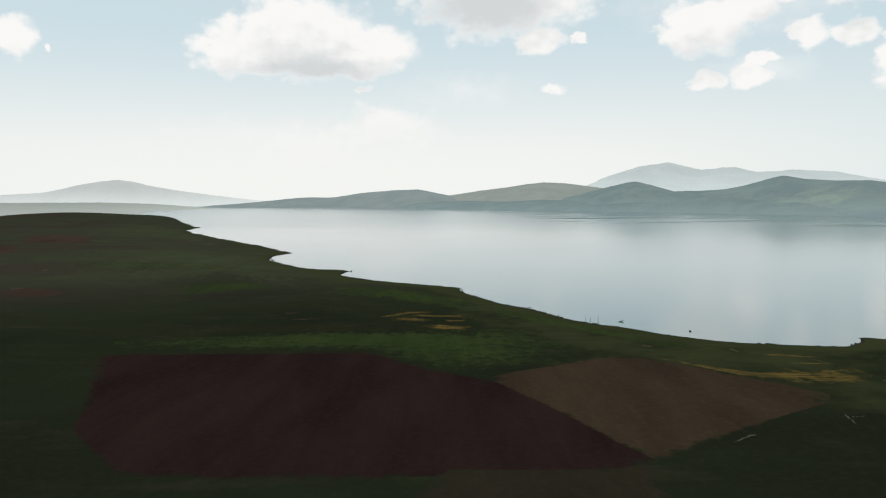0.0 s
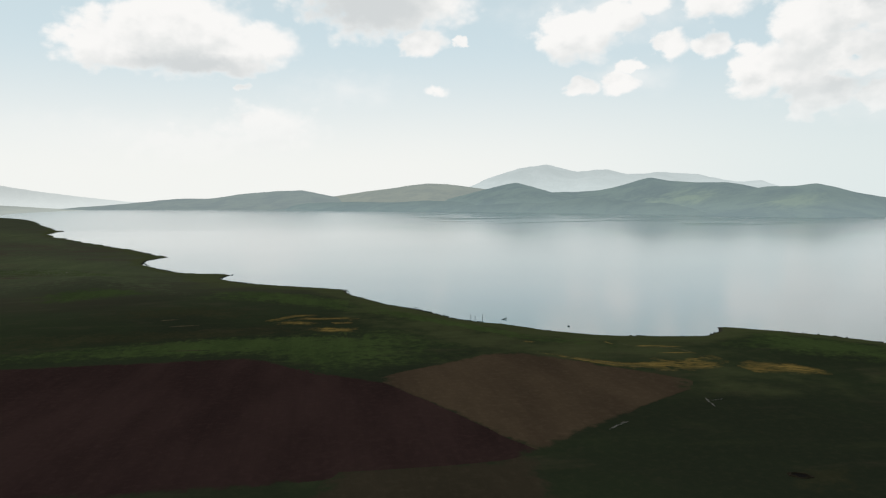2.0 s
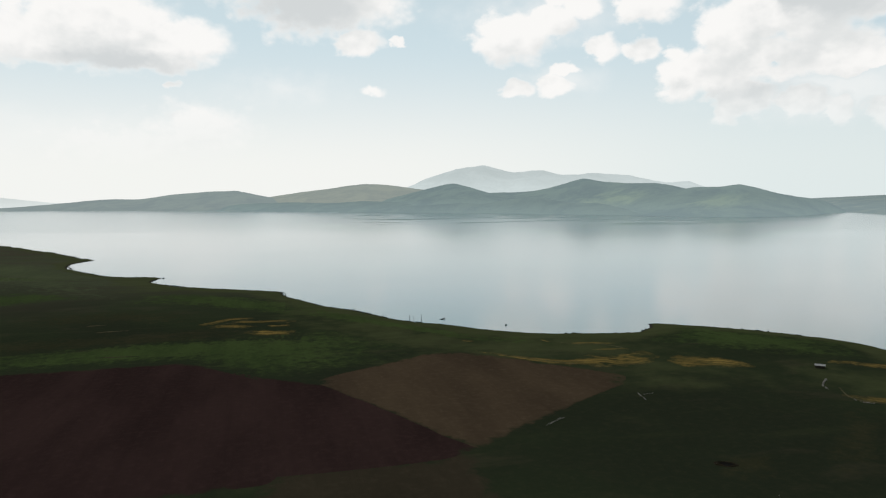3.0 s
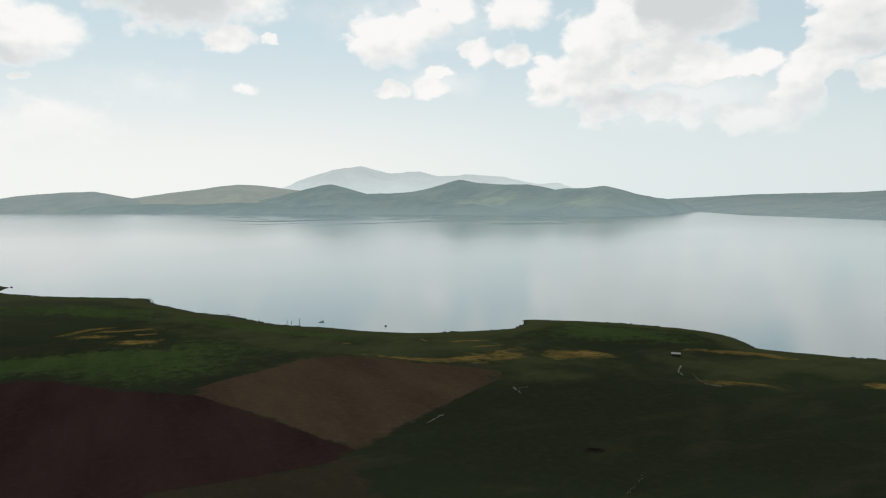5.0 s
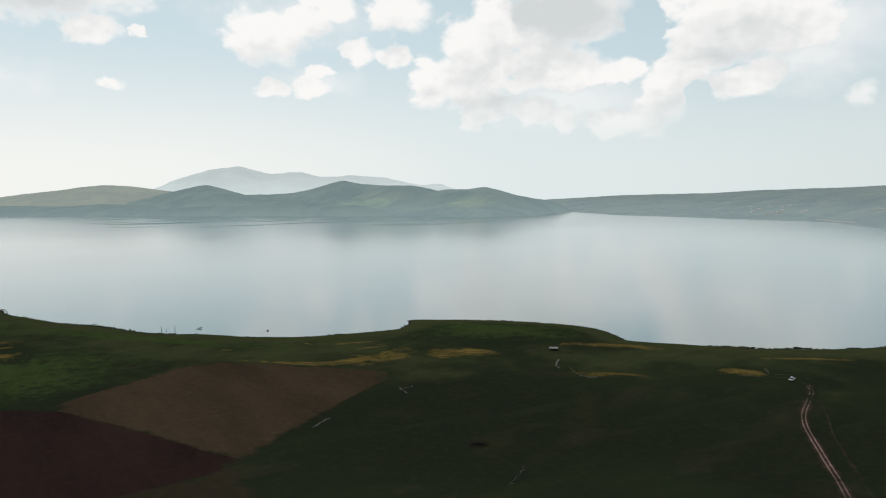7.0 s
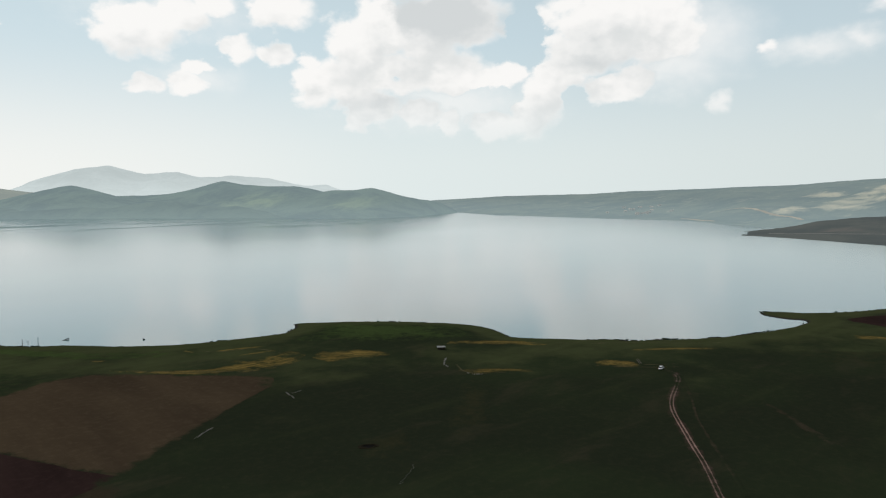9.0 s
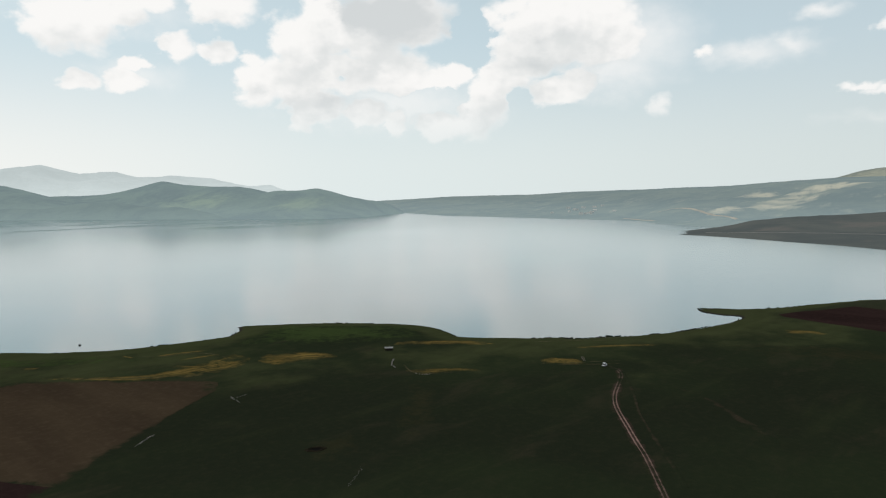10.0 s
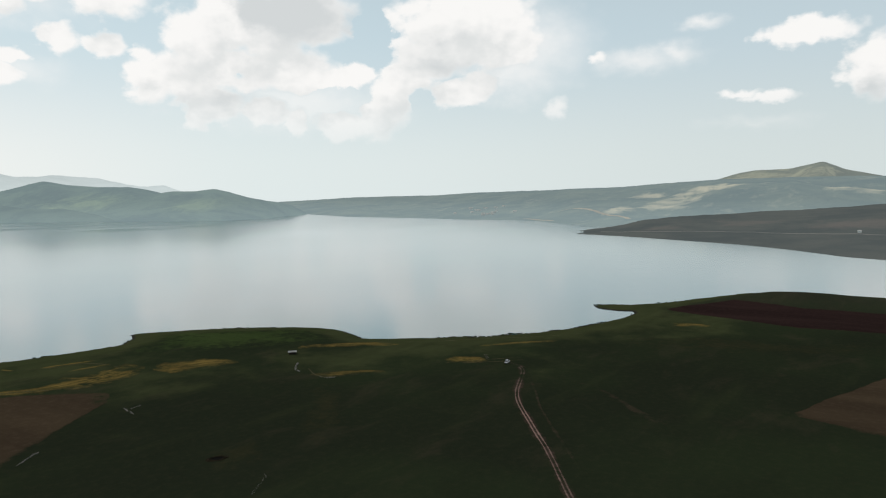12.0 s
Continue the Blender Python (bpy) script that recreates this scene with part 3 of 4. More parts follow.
def upland(name, mat, label, shore, ridge, crest, rough=0.20, soften=0.7, spurs=(), steps=90, category="hill", foot=0.30, crag=2.0):
    """High ground between a shore line and a ridge line (bearing, range), with its crest (bearing, height over the lake)."""
    a0, a1 = max(shore[0][0], crest[0][0]), min(shore[-1][0], crest[-1][0])

    def level(az, r):
        rs, rc, hc = along(az, shore, 0.5), along(az, ridge, 1.0), along(az, crest, soften)
        u = (r - rs) / (rc - rs)
        x, y = r * np.sin(np.radians(az)), r * np.cos(np.radians(az))
        rise = foot * np.clip(u, -0.1, 1) + (1 - foot) * ramp(u, 0.02, 1.0)
        z = hc * rise * (1 - 0.75 * ramp(u, 1.0, 1.35))
        body = np.clip(u, 0, 1) * (1 - np.clip(u, 0, 1)) * 4
        gully = fbm(x, y, 420, 6, 0.58) + 0.7 * (0.4 - np.abs(fbm(x + 3000, y, 240, 5)))
        z = z + rough * hc * gully * (body + 0.10 * ramp(u, 0.3, 0.9))
        for sa, sr, sh, sw, sd in spurs:
            z = z + sh * np.exp(-(r * np.radians(az - sa) / sw) ** 2 - ((r - sr) / sd) ** 2) * ramp(u, 0.0, 0.12)
        z = z + 0.4 * ramp(u, 0.0, 0.03) + 1.2 * fbm(x, y, 40, 3) * ramp(u, 0.02, 0.2)
        z = z + crag * fbm(x, y, 110, 4, 0.6) * ramp(u, 0.5, 0.95)
        return np.where(u < 0, -1.5, z)

    az = np.linspace(a0, a1, int((a1 - a0) / 0.12) + 2)
    rs, rc = along(az, shore, 0.5), along(az, ridge, 1.0)
    u = np.linspace(-0.03, 1.35, steps)[:, None]
    r = np.minimum(rs + (rc - rs) * u, 4975)
    LEVELS[name] = level
    return tagged(sheet(name, r * np.sin(np.radians(az)), r * np.cos(np.radians(az)), level(az + 0 * r, r), mat), label, category, kind="structure")


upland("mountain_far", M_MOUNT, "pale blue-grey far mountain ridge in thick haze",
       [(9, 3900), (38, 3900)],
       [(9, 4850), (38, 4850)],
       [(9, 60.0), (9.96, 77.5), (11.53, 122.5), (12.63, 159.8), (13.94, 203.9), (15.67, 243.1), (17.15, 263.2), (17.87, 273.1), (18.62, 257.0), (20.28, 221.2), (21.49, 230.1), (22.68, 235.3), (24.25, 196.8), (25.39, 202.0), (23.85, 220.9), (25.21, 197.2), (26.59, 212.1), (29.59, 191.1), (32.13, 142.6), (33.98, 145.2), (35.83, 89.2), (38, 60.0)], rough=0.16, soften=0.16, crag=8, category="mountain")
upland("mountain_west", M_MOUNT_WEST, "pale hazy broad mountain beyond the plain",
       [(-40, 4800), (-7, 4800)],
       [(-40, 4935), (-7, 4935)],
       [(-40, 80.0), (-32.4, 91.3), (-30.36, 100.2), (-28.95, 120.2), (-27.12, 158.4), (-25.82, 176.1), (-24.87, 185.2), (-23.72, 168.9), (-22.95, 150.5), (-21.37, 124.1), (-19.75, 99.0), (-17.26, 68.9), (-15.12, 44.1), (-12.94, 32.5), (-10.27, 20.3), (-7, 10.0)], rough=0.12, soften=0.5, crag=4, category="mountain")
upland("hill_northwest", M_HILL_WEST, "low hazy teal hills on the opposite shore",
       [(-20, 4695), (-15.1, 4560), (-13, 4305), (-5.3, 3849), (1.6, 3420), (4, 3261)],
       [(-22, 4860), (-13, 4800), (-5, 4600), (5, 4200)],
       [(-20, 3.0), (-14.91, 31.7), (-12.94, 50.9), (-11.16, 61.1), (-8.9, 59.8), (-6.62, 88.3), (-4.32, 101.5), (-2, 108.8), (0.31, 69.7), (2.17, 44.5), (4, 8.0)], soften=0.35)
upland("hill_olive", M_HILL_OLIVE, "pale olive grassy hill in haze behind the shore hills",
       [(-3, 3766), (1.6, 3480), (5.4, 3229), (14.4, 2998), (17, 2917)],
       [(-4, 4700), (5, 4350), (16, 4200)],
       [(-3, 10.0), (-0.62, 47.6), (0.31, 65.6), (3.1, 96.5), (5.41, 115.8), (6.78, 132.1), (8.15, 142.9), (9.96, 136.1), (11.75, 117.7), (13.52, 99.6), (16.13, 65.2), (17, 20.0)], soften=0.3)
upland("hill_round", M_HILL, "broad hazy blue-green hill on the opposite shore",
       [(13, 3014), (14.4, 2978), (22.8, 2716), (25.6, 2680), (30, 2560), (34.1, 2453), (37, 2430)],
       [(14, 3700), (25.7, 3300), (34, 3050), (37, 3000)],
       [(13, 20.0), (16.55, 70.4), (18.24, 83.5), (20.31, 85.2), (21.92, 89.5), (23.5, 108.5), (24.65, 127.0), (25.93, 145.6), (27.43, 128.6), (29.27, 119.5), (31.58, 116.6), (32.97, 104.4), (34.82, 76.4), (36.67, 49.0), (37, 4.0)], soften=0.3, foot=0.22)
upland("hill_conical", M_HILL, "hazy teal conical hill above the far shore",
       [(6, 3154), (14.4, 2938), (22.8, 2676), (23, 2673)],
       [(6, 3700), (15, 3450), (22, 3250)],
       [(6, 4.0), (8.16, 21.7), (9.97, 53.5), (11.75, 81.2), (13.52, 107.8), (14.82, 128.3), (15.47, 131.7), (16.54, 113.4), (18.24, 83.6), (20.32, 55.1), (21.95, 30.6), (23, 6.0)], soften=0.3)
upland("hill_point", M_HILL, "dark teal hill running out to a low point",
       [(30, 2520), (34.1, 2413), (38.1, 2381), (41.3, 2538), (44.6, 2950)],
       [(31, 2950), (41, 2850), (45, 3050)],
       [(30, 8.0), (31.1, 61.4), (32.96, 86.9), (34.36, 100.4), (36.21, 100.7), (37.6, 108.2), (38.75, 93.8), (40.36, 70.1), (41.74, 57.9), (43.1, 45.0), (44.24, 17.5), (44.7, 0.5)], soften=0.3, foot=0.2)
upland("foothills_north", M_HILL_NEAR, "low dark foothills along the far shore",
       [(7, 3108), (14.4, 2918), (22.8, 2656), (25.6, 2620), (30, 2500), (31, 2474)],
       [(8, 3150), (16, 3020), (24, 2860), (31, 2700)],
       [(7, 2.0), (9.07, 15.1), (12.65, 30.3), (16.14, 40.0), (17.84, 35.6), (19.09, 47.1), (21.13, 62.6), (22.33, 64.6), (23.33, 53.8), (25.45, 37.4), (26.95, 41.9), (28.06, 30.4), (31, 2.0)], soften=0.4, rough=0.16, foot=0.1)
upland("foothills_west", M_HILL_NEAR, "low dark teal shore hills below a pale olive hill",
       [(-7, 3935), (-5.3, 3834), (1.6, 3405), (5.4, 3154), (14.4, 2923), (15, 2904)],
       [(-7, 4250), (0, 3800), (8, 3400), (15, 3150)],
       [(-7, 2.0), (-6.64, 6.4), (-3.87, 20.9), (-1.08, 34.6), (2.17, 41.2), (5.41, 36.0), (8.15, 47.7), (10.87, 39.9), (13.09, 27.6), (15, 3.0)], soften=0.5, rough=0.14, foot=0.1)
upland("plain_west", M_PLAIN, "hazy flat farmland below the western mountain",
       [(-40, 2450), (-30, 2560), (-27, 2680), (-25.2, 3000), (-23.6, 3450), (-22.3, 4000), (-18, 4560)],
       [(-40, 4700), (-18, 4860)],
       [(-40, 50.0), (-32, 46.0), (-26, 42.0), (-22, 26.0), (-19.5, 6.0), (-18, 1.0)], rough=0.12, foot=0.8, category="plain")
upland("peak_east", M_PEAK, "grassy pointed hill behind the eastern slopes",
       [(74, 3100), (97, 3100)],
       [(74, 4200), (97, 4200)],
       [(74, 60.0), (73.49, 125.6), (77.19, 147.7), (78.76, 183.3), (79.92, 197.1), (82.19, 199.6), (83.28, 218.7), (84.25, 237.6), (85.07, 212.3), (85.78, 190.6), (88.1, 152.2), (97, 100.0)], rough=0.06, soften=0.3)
upland("hills_east", M_EAST, "long hazy hills with sandy slopes and painted sunlit patches",
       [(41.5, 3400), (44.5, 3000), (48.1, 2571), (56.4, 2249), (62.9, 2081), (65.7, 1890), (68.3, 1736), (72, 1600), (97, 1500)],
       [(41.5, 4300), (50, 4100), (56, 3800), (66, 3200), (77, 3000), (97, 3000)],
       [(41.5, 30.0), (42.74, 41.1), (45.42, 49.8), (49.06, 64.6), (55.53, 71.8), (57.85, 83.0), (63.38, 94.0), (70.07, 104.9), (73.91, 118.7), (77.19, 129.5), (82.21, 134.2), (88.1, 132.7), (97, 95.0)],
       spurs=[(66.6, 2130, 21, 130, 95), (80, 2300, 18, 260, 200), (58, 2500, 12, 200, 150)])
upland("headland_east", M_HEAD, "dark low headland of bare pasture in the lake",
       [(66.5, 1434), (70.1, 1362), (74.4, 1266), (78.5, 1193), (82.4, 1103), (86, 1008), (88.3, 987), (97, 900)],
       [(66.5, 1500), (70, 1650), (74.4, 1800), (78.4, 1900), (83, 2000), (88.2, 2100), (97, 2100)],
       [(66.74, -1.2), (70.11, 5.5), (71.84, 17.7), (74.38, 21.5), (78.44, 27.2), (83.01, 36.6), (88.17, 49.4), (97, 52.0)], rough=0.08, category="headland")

# ---- fields and tracks: thin soil and crop layers lying on the ground ----


def spread(points, n):
    p = np.array(points, float)
    s = np.concatenate([[0], np.cumsum(np.hypot(*np.diff(p, axis=0).T))])
    t = np.linspace(0, s[-1], n)
    return np.stack([np.interp(t, s, p[:, 0]), np.interp(t, s, p[:, 1])], -1)


def field(name, far_side, near_side, mat, label, category="field", step=3.0, lift=0.09, wobble=1.6):
    """A layer between two edges, each a line of plan points."""
    length = max(np.hypot(*np.diff(np.array(e, float), axis=0).T).sum() for e in (far_side, near_side))
    n = int(np.clip(length / step, 8, 160))
    a, b = spread(far_side, n), spread(near_side, n)
    m = int(np.clip(np.hypot(*(a - b).T).max() / step, 5, 120))
    v = np.linspace(0, 1, m)[:, None]
    x = a[None, :, 0] * (1 - v) + b[None, :, 0] * v
    y = a[None, :, 1] * (1 - v) + b[None, :, 1] * v
    u = np.linspace(0, 1, n)[None, :] + 0 * v
    x, y = x + wobble * fbm(x, y, 22, 3), y + wobble * fbm(x + 400, y, 22, 3)
    z = near_height(x, y) + lift
    rim = (u <= 0) | (u >= 1) | (v <= 0) | (v >= 1)
    z = np.where(rim, z - lift - 0.03, z)
    ob = sheet(name, x, y, z, mat, uv=(u, v + 0 * u))
    return tagged(ob, label, category, kind="structure")


field("ploughed_field", [(-177.4, 353.9), (-40.3, 355.2), (-21.7, 338.6), (28.0, 293.7), (69.0, 208.0)], [(-126.9, 238.0), (-92.2, 195.5), (-44.1, 194.4), (0.7, 196.5), (61.0, 203.0)], M_PLOUGHED, "dark red-brown freshly ploughed field")
field("fallow_field", [(22.3, 305.8), (79.0, 342.6), (99.9, 343.5), (128.7, 313.5), (156.6, 275.4)], [(21.9, 300.1), (39.3, 261.6), (53.2, 230.8), (65.0, 206.1), (148.6, 264.4)], M_FALLOW, "brown bare fallow field with a pointed corner", lift=0.12)
field("wheat_strip", [(-182.3, 384.6), (-73.4, 409.3), (41.1, 419.2), (81.0, 354.5)], [(-171.4, 362.8), (-40.8, 358.8), (-2.1, 307.9), (60.1, 332.0)], M_LUSH, "bright green young crop between ploughed fields")
field("wheat_strip", [(-239, 585), (-218, 612), (-176, 623), (-139, 617)], [(-225.9, 563.8), (-191.2, 557.8), (-156.6, 581.6), (-127.9, 588.5)], M_LUSH, "bright green grassy knoll top", wobble=3)
field("wheat_strip", [(230.7, 372.4), (258.7, 365.5), (293.0, 327.5), (310.1, 298.4)], [(204.6, 337.4), (219.7, 310.4), (251.8, 281.3), (284.0, 269.2)], M_LUSH, "bright green shore meadow on the point")
field("stubble_field", [(1.3, 203.7), (28.7, 203.7), (53.3, 202.9), (64.0, 209.1)], [(-13.6, 175.3), (10.6, 166.6), (37.0, 159.5), (62.9, 156.9)], M_OLIVE, "olive-brown stubble field", lift=0.13)
field("stubble_field", [(-238.8, 431.1), (-134.8, 436.1), (-32.6, 444.1), (26.9, 411.4)], [(-213.0, 384.6), (-121.9, 392.5), (-29.3, 401.6), (22.5, 391.7)], M_FADED, "olive-brown strip of thin grass")
field("yellow_patch", [(107.9, 346.5), (121.8, 327.5), (142.7, 311.5), (161.6, 310.4), (189.6, 318.4), (190.6, 305.4)], [(105.9, 341.5), (119.8, 321.5), (137.7, 301.5), (153.6, 290.4), (172.6, 289.4), (184.6, 296.4)], M_YELLOW, "curving fringe of dry yellow grass at a field edge", category="grass patch", step=1.5)
field("yellow_patch", [(191.6, 301.4), (200.6, 305.4), (216.7, 294.3), (223.7, 275.2)], [(188.6, 295.4), (189.6, 282.3), (204.6, 277.3), (220.7, 271.2)], M_YELLOW, "long patch of dry yellow grass", category="grass patch", step=1.5)
field("yellow_patch", [(262.8, 273.2), (282.0, 263.2), (295.1, 251.1), (300.1, 232.9)], [(257.8, 269.2), (273.9, 255.1), (285.0, 242.0), (296.1, 228.9)], M_YELLOW, "thin strip of dry grass near the point", category="grass patch", step=1.5)
field("yellow_patch", [(223.6, 226.0), (231.7, 221.9), (242.7, 210.8), (249.7, 199.7)], [(220.6, 217.9), (227.6, 210.8), (237.7, 205.8), (246.7, 196.6)], M_YELLOW, "pale dry strip beside the old shelter", category="grass patch", step=1.2)
field("yellow_patch", [(282.9, 191.5), (291.0, 187.5), (295.1, 177.4), (292.0, 171.3)], [(273.8, 183.4), (277.9, 175.4), (283.9, 170.3), (290.0, 167.3)], M_YELLOW, "pale dry hollow near the parked car", category="grass patch", step=1.2)
field("yellow_patch", [(439.5, 121.8), (444.5, 112.8), (444.5, 99.6)], [(429.4, 119.8), (431.4, 109.7), (438.5, 97.6)], M_YELLOW, "dry yellow streak along the shore meadow", category="grass patch", step=1.2)
field("ploughed_field", [(489.0, 141.0), (516.2, 131.9), (546.5, 107.7), (533.4, 60.2), (537.4, 10.8), (544.5, -13.5)], [(484.9, 139.0), (470.8, 91.5), (457.6, 51.2), (460.7, 8.7), (467.7, -12.5)], M_PLOUGHED, "dark ploughed field on a low rise")
field("fallow_field", [(277.9, 32.0), (311.2, 20.9), (355.6, 5.7), (400.1, -14.5)], [(274.9, 29.9), (269.8, 16.8), (264.8, 2.7), (260.7, -11.5)], M_FALLOW, "brown fallow field at the slope foot")
field("hill_pasture", [(-570, 993), (-444, 1127), (-231, 899), (-130, 711)], [(-381, 625), (-269, 614), (-184, 617), (-103.1, 574.7)], M_HAZED_GRASS, "green grazed pasture on the western slope", wobble=9)
field("hill_pasture", [(-943, 1831), (-793, 1862), (-609, 1649)], [(-648, 1236), (-498, 1214), (-288, 999)], M_HAZED_GRASS, "green pasture above the western bay", wobble=9)
field("soil_strip", [(-742, 1226), (-720, 1313), (-634, 1289)], [(-683, 1112), (-602, 1096), (-555, 1146)], M_SOIL, "brown strip of bare soil among pastures")
field("soil_strip", [(-768, 1118), (-708, 1109), (-649, 1070)], [(-627, 911), (-583, 911), (-583, 959)], M_SOIL, "dark brown tilled plot on the western slope")
field("wheat_strip", [(-454, 767), (-379, 796), (-278, 803), (-158, 730)], [(-414, 700), (-346, 724), (-255, 734), (-147, 678)], M_LUSH, "green strip of young crop on the slope", wobble=4)
field("wheat_strip", [(-115, 623), (-39.0, 594.5), (8.9, 558.8), (32.1, 493.7)], [(-97.2, 544.0), (-33.7, 515.4), (7.9, 484.8), (26.2, 458.0)], M_LUSH, "green damp meadow near the shore", wobble=4)
field("soil_strip", [(-370, 576), (-353, 594), (-314, 577)], [(-348, 541), (-317, 533), (-297, 554)], M_SOIL, "worn brown strip along the slope")
field("faded_patch", [(-168.5, 517.3), (-94.2, 523.2), (-32.8, 501.9)], [(-155.6, 477.6), (-85.3, 476.7), (-29.8, 456.9)], M_FADED, "thin olive pasture strip", wobble=3)
field("wheat_strip", [(13.4, 548.7), (55.3, 476.6), (115.8, 390.3), (157.7, 360.4)], [(11.7, 491.4), (51.4, 444.0), (109.8, 369.4), (150.7, 343.4)], M_LUSH, "greener meadow band above the shore", wobble=4)
field("faded_patch", [(203.5, 207.9), (215.6, 205.8), (216.5, 197.7)], [(162.3, 168.7), (158.3, 154.5), (174.3, 161.5)], M_FADED, "faded olive grass in a shallow hollow", wobble=5)
field("faded_patch", [(377.9, 126.9), (410.2, 94.6), (410.2, 45.1), (436.4, 7.7)], [(351.6, 117.8), (363.7, 83.5), (383.9, 42.1), (406.1, 6.7)], M_FADED, "faded olive grass on the rise", wobble=5)
field("faded_patch", [(134.5, 183.1), (147.4, 181.9), (156.4, 178.8)], [(122.5, 169.1), (129.4, 160.9), (141.3, 161.8)], M_FADED, "faded olive grass beside a hollow", wobble=4)
field("yellow_patch", [(318.3, 194.6), (334.4, 182.4), (354.6, 161.2)], [(314.2, 192.5), (329.4, 179.4), (350.6, 159.2)], M_YELLOW, "thin pale strip of dry shore grass", category="grass patch", step=1.2)


def ribbon(name, points, wide, mat, lift, parent=None, soften=True, level=None):
    p = spread(points, max(6, int(np.hypot(*np.diff(np.array(points, float), axis=0).T).sum() / 1.5)))
    if soften:
        for _ in range(12):
            p[1:-1] = (p[:-2] + 2 * p[1:-1] + p[2:]) / 4
    t = np.gradient(p, axis=0)
    nrm = np.stack([-t[:, 1], t[:, 0]], -1) / np.maximum(np.hypot(*t.T), 1e-6)[:, None]
    k = np.array([-1, -0.6, 0.0, 0.6, 1.0])[:, None]
    w_ = wide / 2 * (1 + 0.25 * fbm(p[:, 0], p[:, 1], 9, 3))
    x, y = p[:, 0] + k * nrm[:, 0] * w_, p[:, 1] + k * nrm[:, 1] * w_
    z = (level(np.degrees(np.arctan2(x, y)), np.hypot(x, y)) if level else near_height(x, y)) + lift - 0.5 * (np.abs(k) > 0.9) * lift
    ob = sheet(name, x, y, z, mat, uv=(np.linspace(0, 1, x.shape[1])[None, :] + 0 * k, 0.5 + 0.5 * k + 0 * x))
    if parent:
        ob.parent = parent
    return ob


track = new("dirt_track")
tagged(track, "reddish two-rut dirt track across dark pasture", "track", kind="structure")
TRACK_LINE = [(291, 158), (290, 153.5), (288, 150), (283, 146), (270, 140.2), (252, 132.8), (241.5, 127.4), (233, 121.5), (219, 110.4), (208, 101.8), (196.5, 92.3), (184.5, 83.6), (170, 73.2), (155, 62), (140, 51)]
verge = ribbon("verge", TRACK_LINE, 4.4, M_VERGE, 0.13, track)
for side in (-0.62, 0.62):
    p = spread(TRACK_LINE, 200)
    for _ in range(14):
        p[1:-1] = (p[:-2] + 2 * p[1:-1] + p[2:]) / 4
    t = np.gradient(p, axis=0)
    nrm = np.stack([-t[:, 1], t[:, 0]], -1) / np.hypot(*t.T)[:, None]
    ribbon("wheel_rut", p + nrm * side, 0.72, M_TRACK, 0.20, track)
for way_points, way_wide in [([(107, 347), (120, 326), (139, 306), (154, 293), (170, 293)], 1), ([(289, 252), (304, 240), (311, 222), (335, 203), (358, 176), (380, 157)], 0.9), ([(233, 237), (222, 220), (227, 212), (246, 201)], 0.9), ([(274, 186), (279, 176), (288, 166), (303, 153)], 1), ([(151, 362), (160, 343), (178, 338), (184, 323), (182, 308)], 0.8), ([(-34.8, 445.1), (-9.5, 466.6), (20.2, 446.5)], 0.9), ([(273, 185), (282, 176), (294, 168), (308, 156)], 0.8)]:
    shore_path = new("shore_path")
    tagged(shore_path, "thin pale footpath along the shore meadow", "path", kind="structure")
    ribbon("path_line", way_points, way_wide, M_PATH, 0.12, shore_path)
for strand_points, strand_wide in [([(-36.7, 453.0), (-30.3, 460.4), (-20.6, 472.3), (-5.8, 470.3)], 8.5), ([(-33.2, 445.1), (-21.5, 446.1), (-6.4, 437.0)], 11.9), ([(-20.1, 459.7), (-3.6, 455.9), (13.2, 459.4), (19.2, 450.1)], 8.5), ([(-8.2, 427.7), (0.5, 417.8), (18.7, 416.4)], 15.3), ([(2.5, 439.9), (15.7, 440.5)], 6.8), ([(161.4, 344.7), (172.3, 343.0), (183.7, 337.3)], 3.0), ([(164.5, 327.3), (175.2, 326.2), (185.8, 323.0)], 2.8), ([(156.9, 318.2), (161.3, 308.7), (171.1, 304.0), (185.4, 305.9)], 4.5), ([(156.0, 298.3), (165.6, 299.6), (173.8, 295.4), (185.5, 302.2)], 6.2), ([(149.3, 359.2), (152.3, 349.7)], 2.2), ([(106.1, 369.0), (112.0, 364.1)], 2.8)]:
    tagged(ribbon("yellow_strand", strand_points, strand_wide, M_YELLOW, 0.15), "thin strand of dry yellow grass in the meadow", "grass patch", kind="structure")
for bank_points, bank_wide, bank_mat, bank_label in (([(-82, 377), (-61, 375)], 1.6, M_VERGE, "dark strip of bare soil in the green crop"), ([(-107, 470), (-94, 473)], 3.0, M_PATH, "pale worn streak in the pasture"),
                                                     ([(-97, 446), (-78, 448.5)], 2.6, M_PATH, "pale worn streak in the pasture"), ([(-318, 735), (-283, 722)], 4.0, M_VERGE, "dark ditch bank on the western slope"),
                                                     ([(-209, 711), (-155, 727)], 4.0, M_VERGE, "dark ditch bank on the western slope"), ([(-615, 1199), (-548, 1179)], 24.0, M_HAZED_GRASS, "paler strip of grass on the western slope")):
    tagged(ribbon("field_bank", bank_points, bank_wide, bank_mat, 0.16), bank_label, "field bank", kind="structure")
side_path = new("worn_path")
tagged(side_path, "faint trodden path in the grass", "path", kind="structure")
ribbon("path_line", [(283, 145), (279.8, 142.4), (258.3, 127.9), (235.7, 114.2), (216.5, 100), (203.4, 89.4), (182, 73)], 1.5, M_FAINT, 0.12, side_path)
far_path = new("worn_path")
tagged(far_path, "faint brown cart way down the slope", "path", kind="structure")
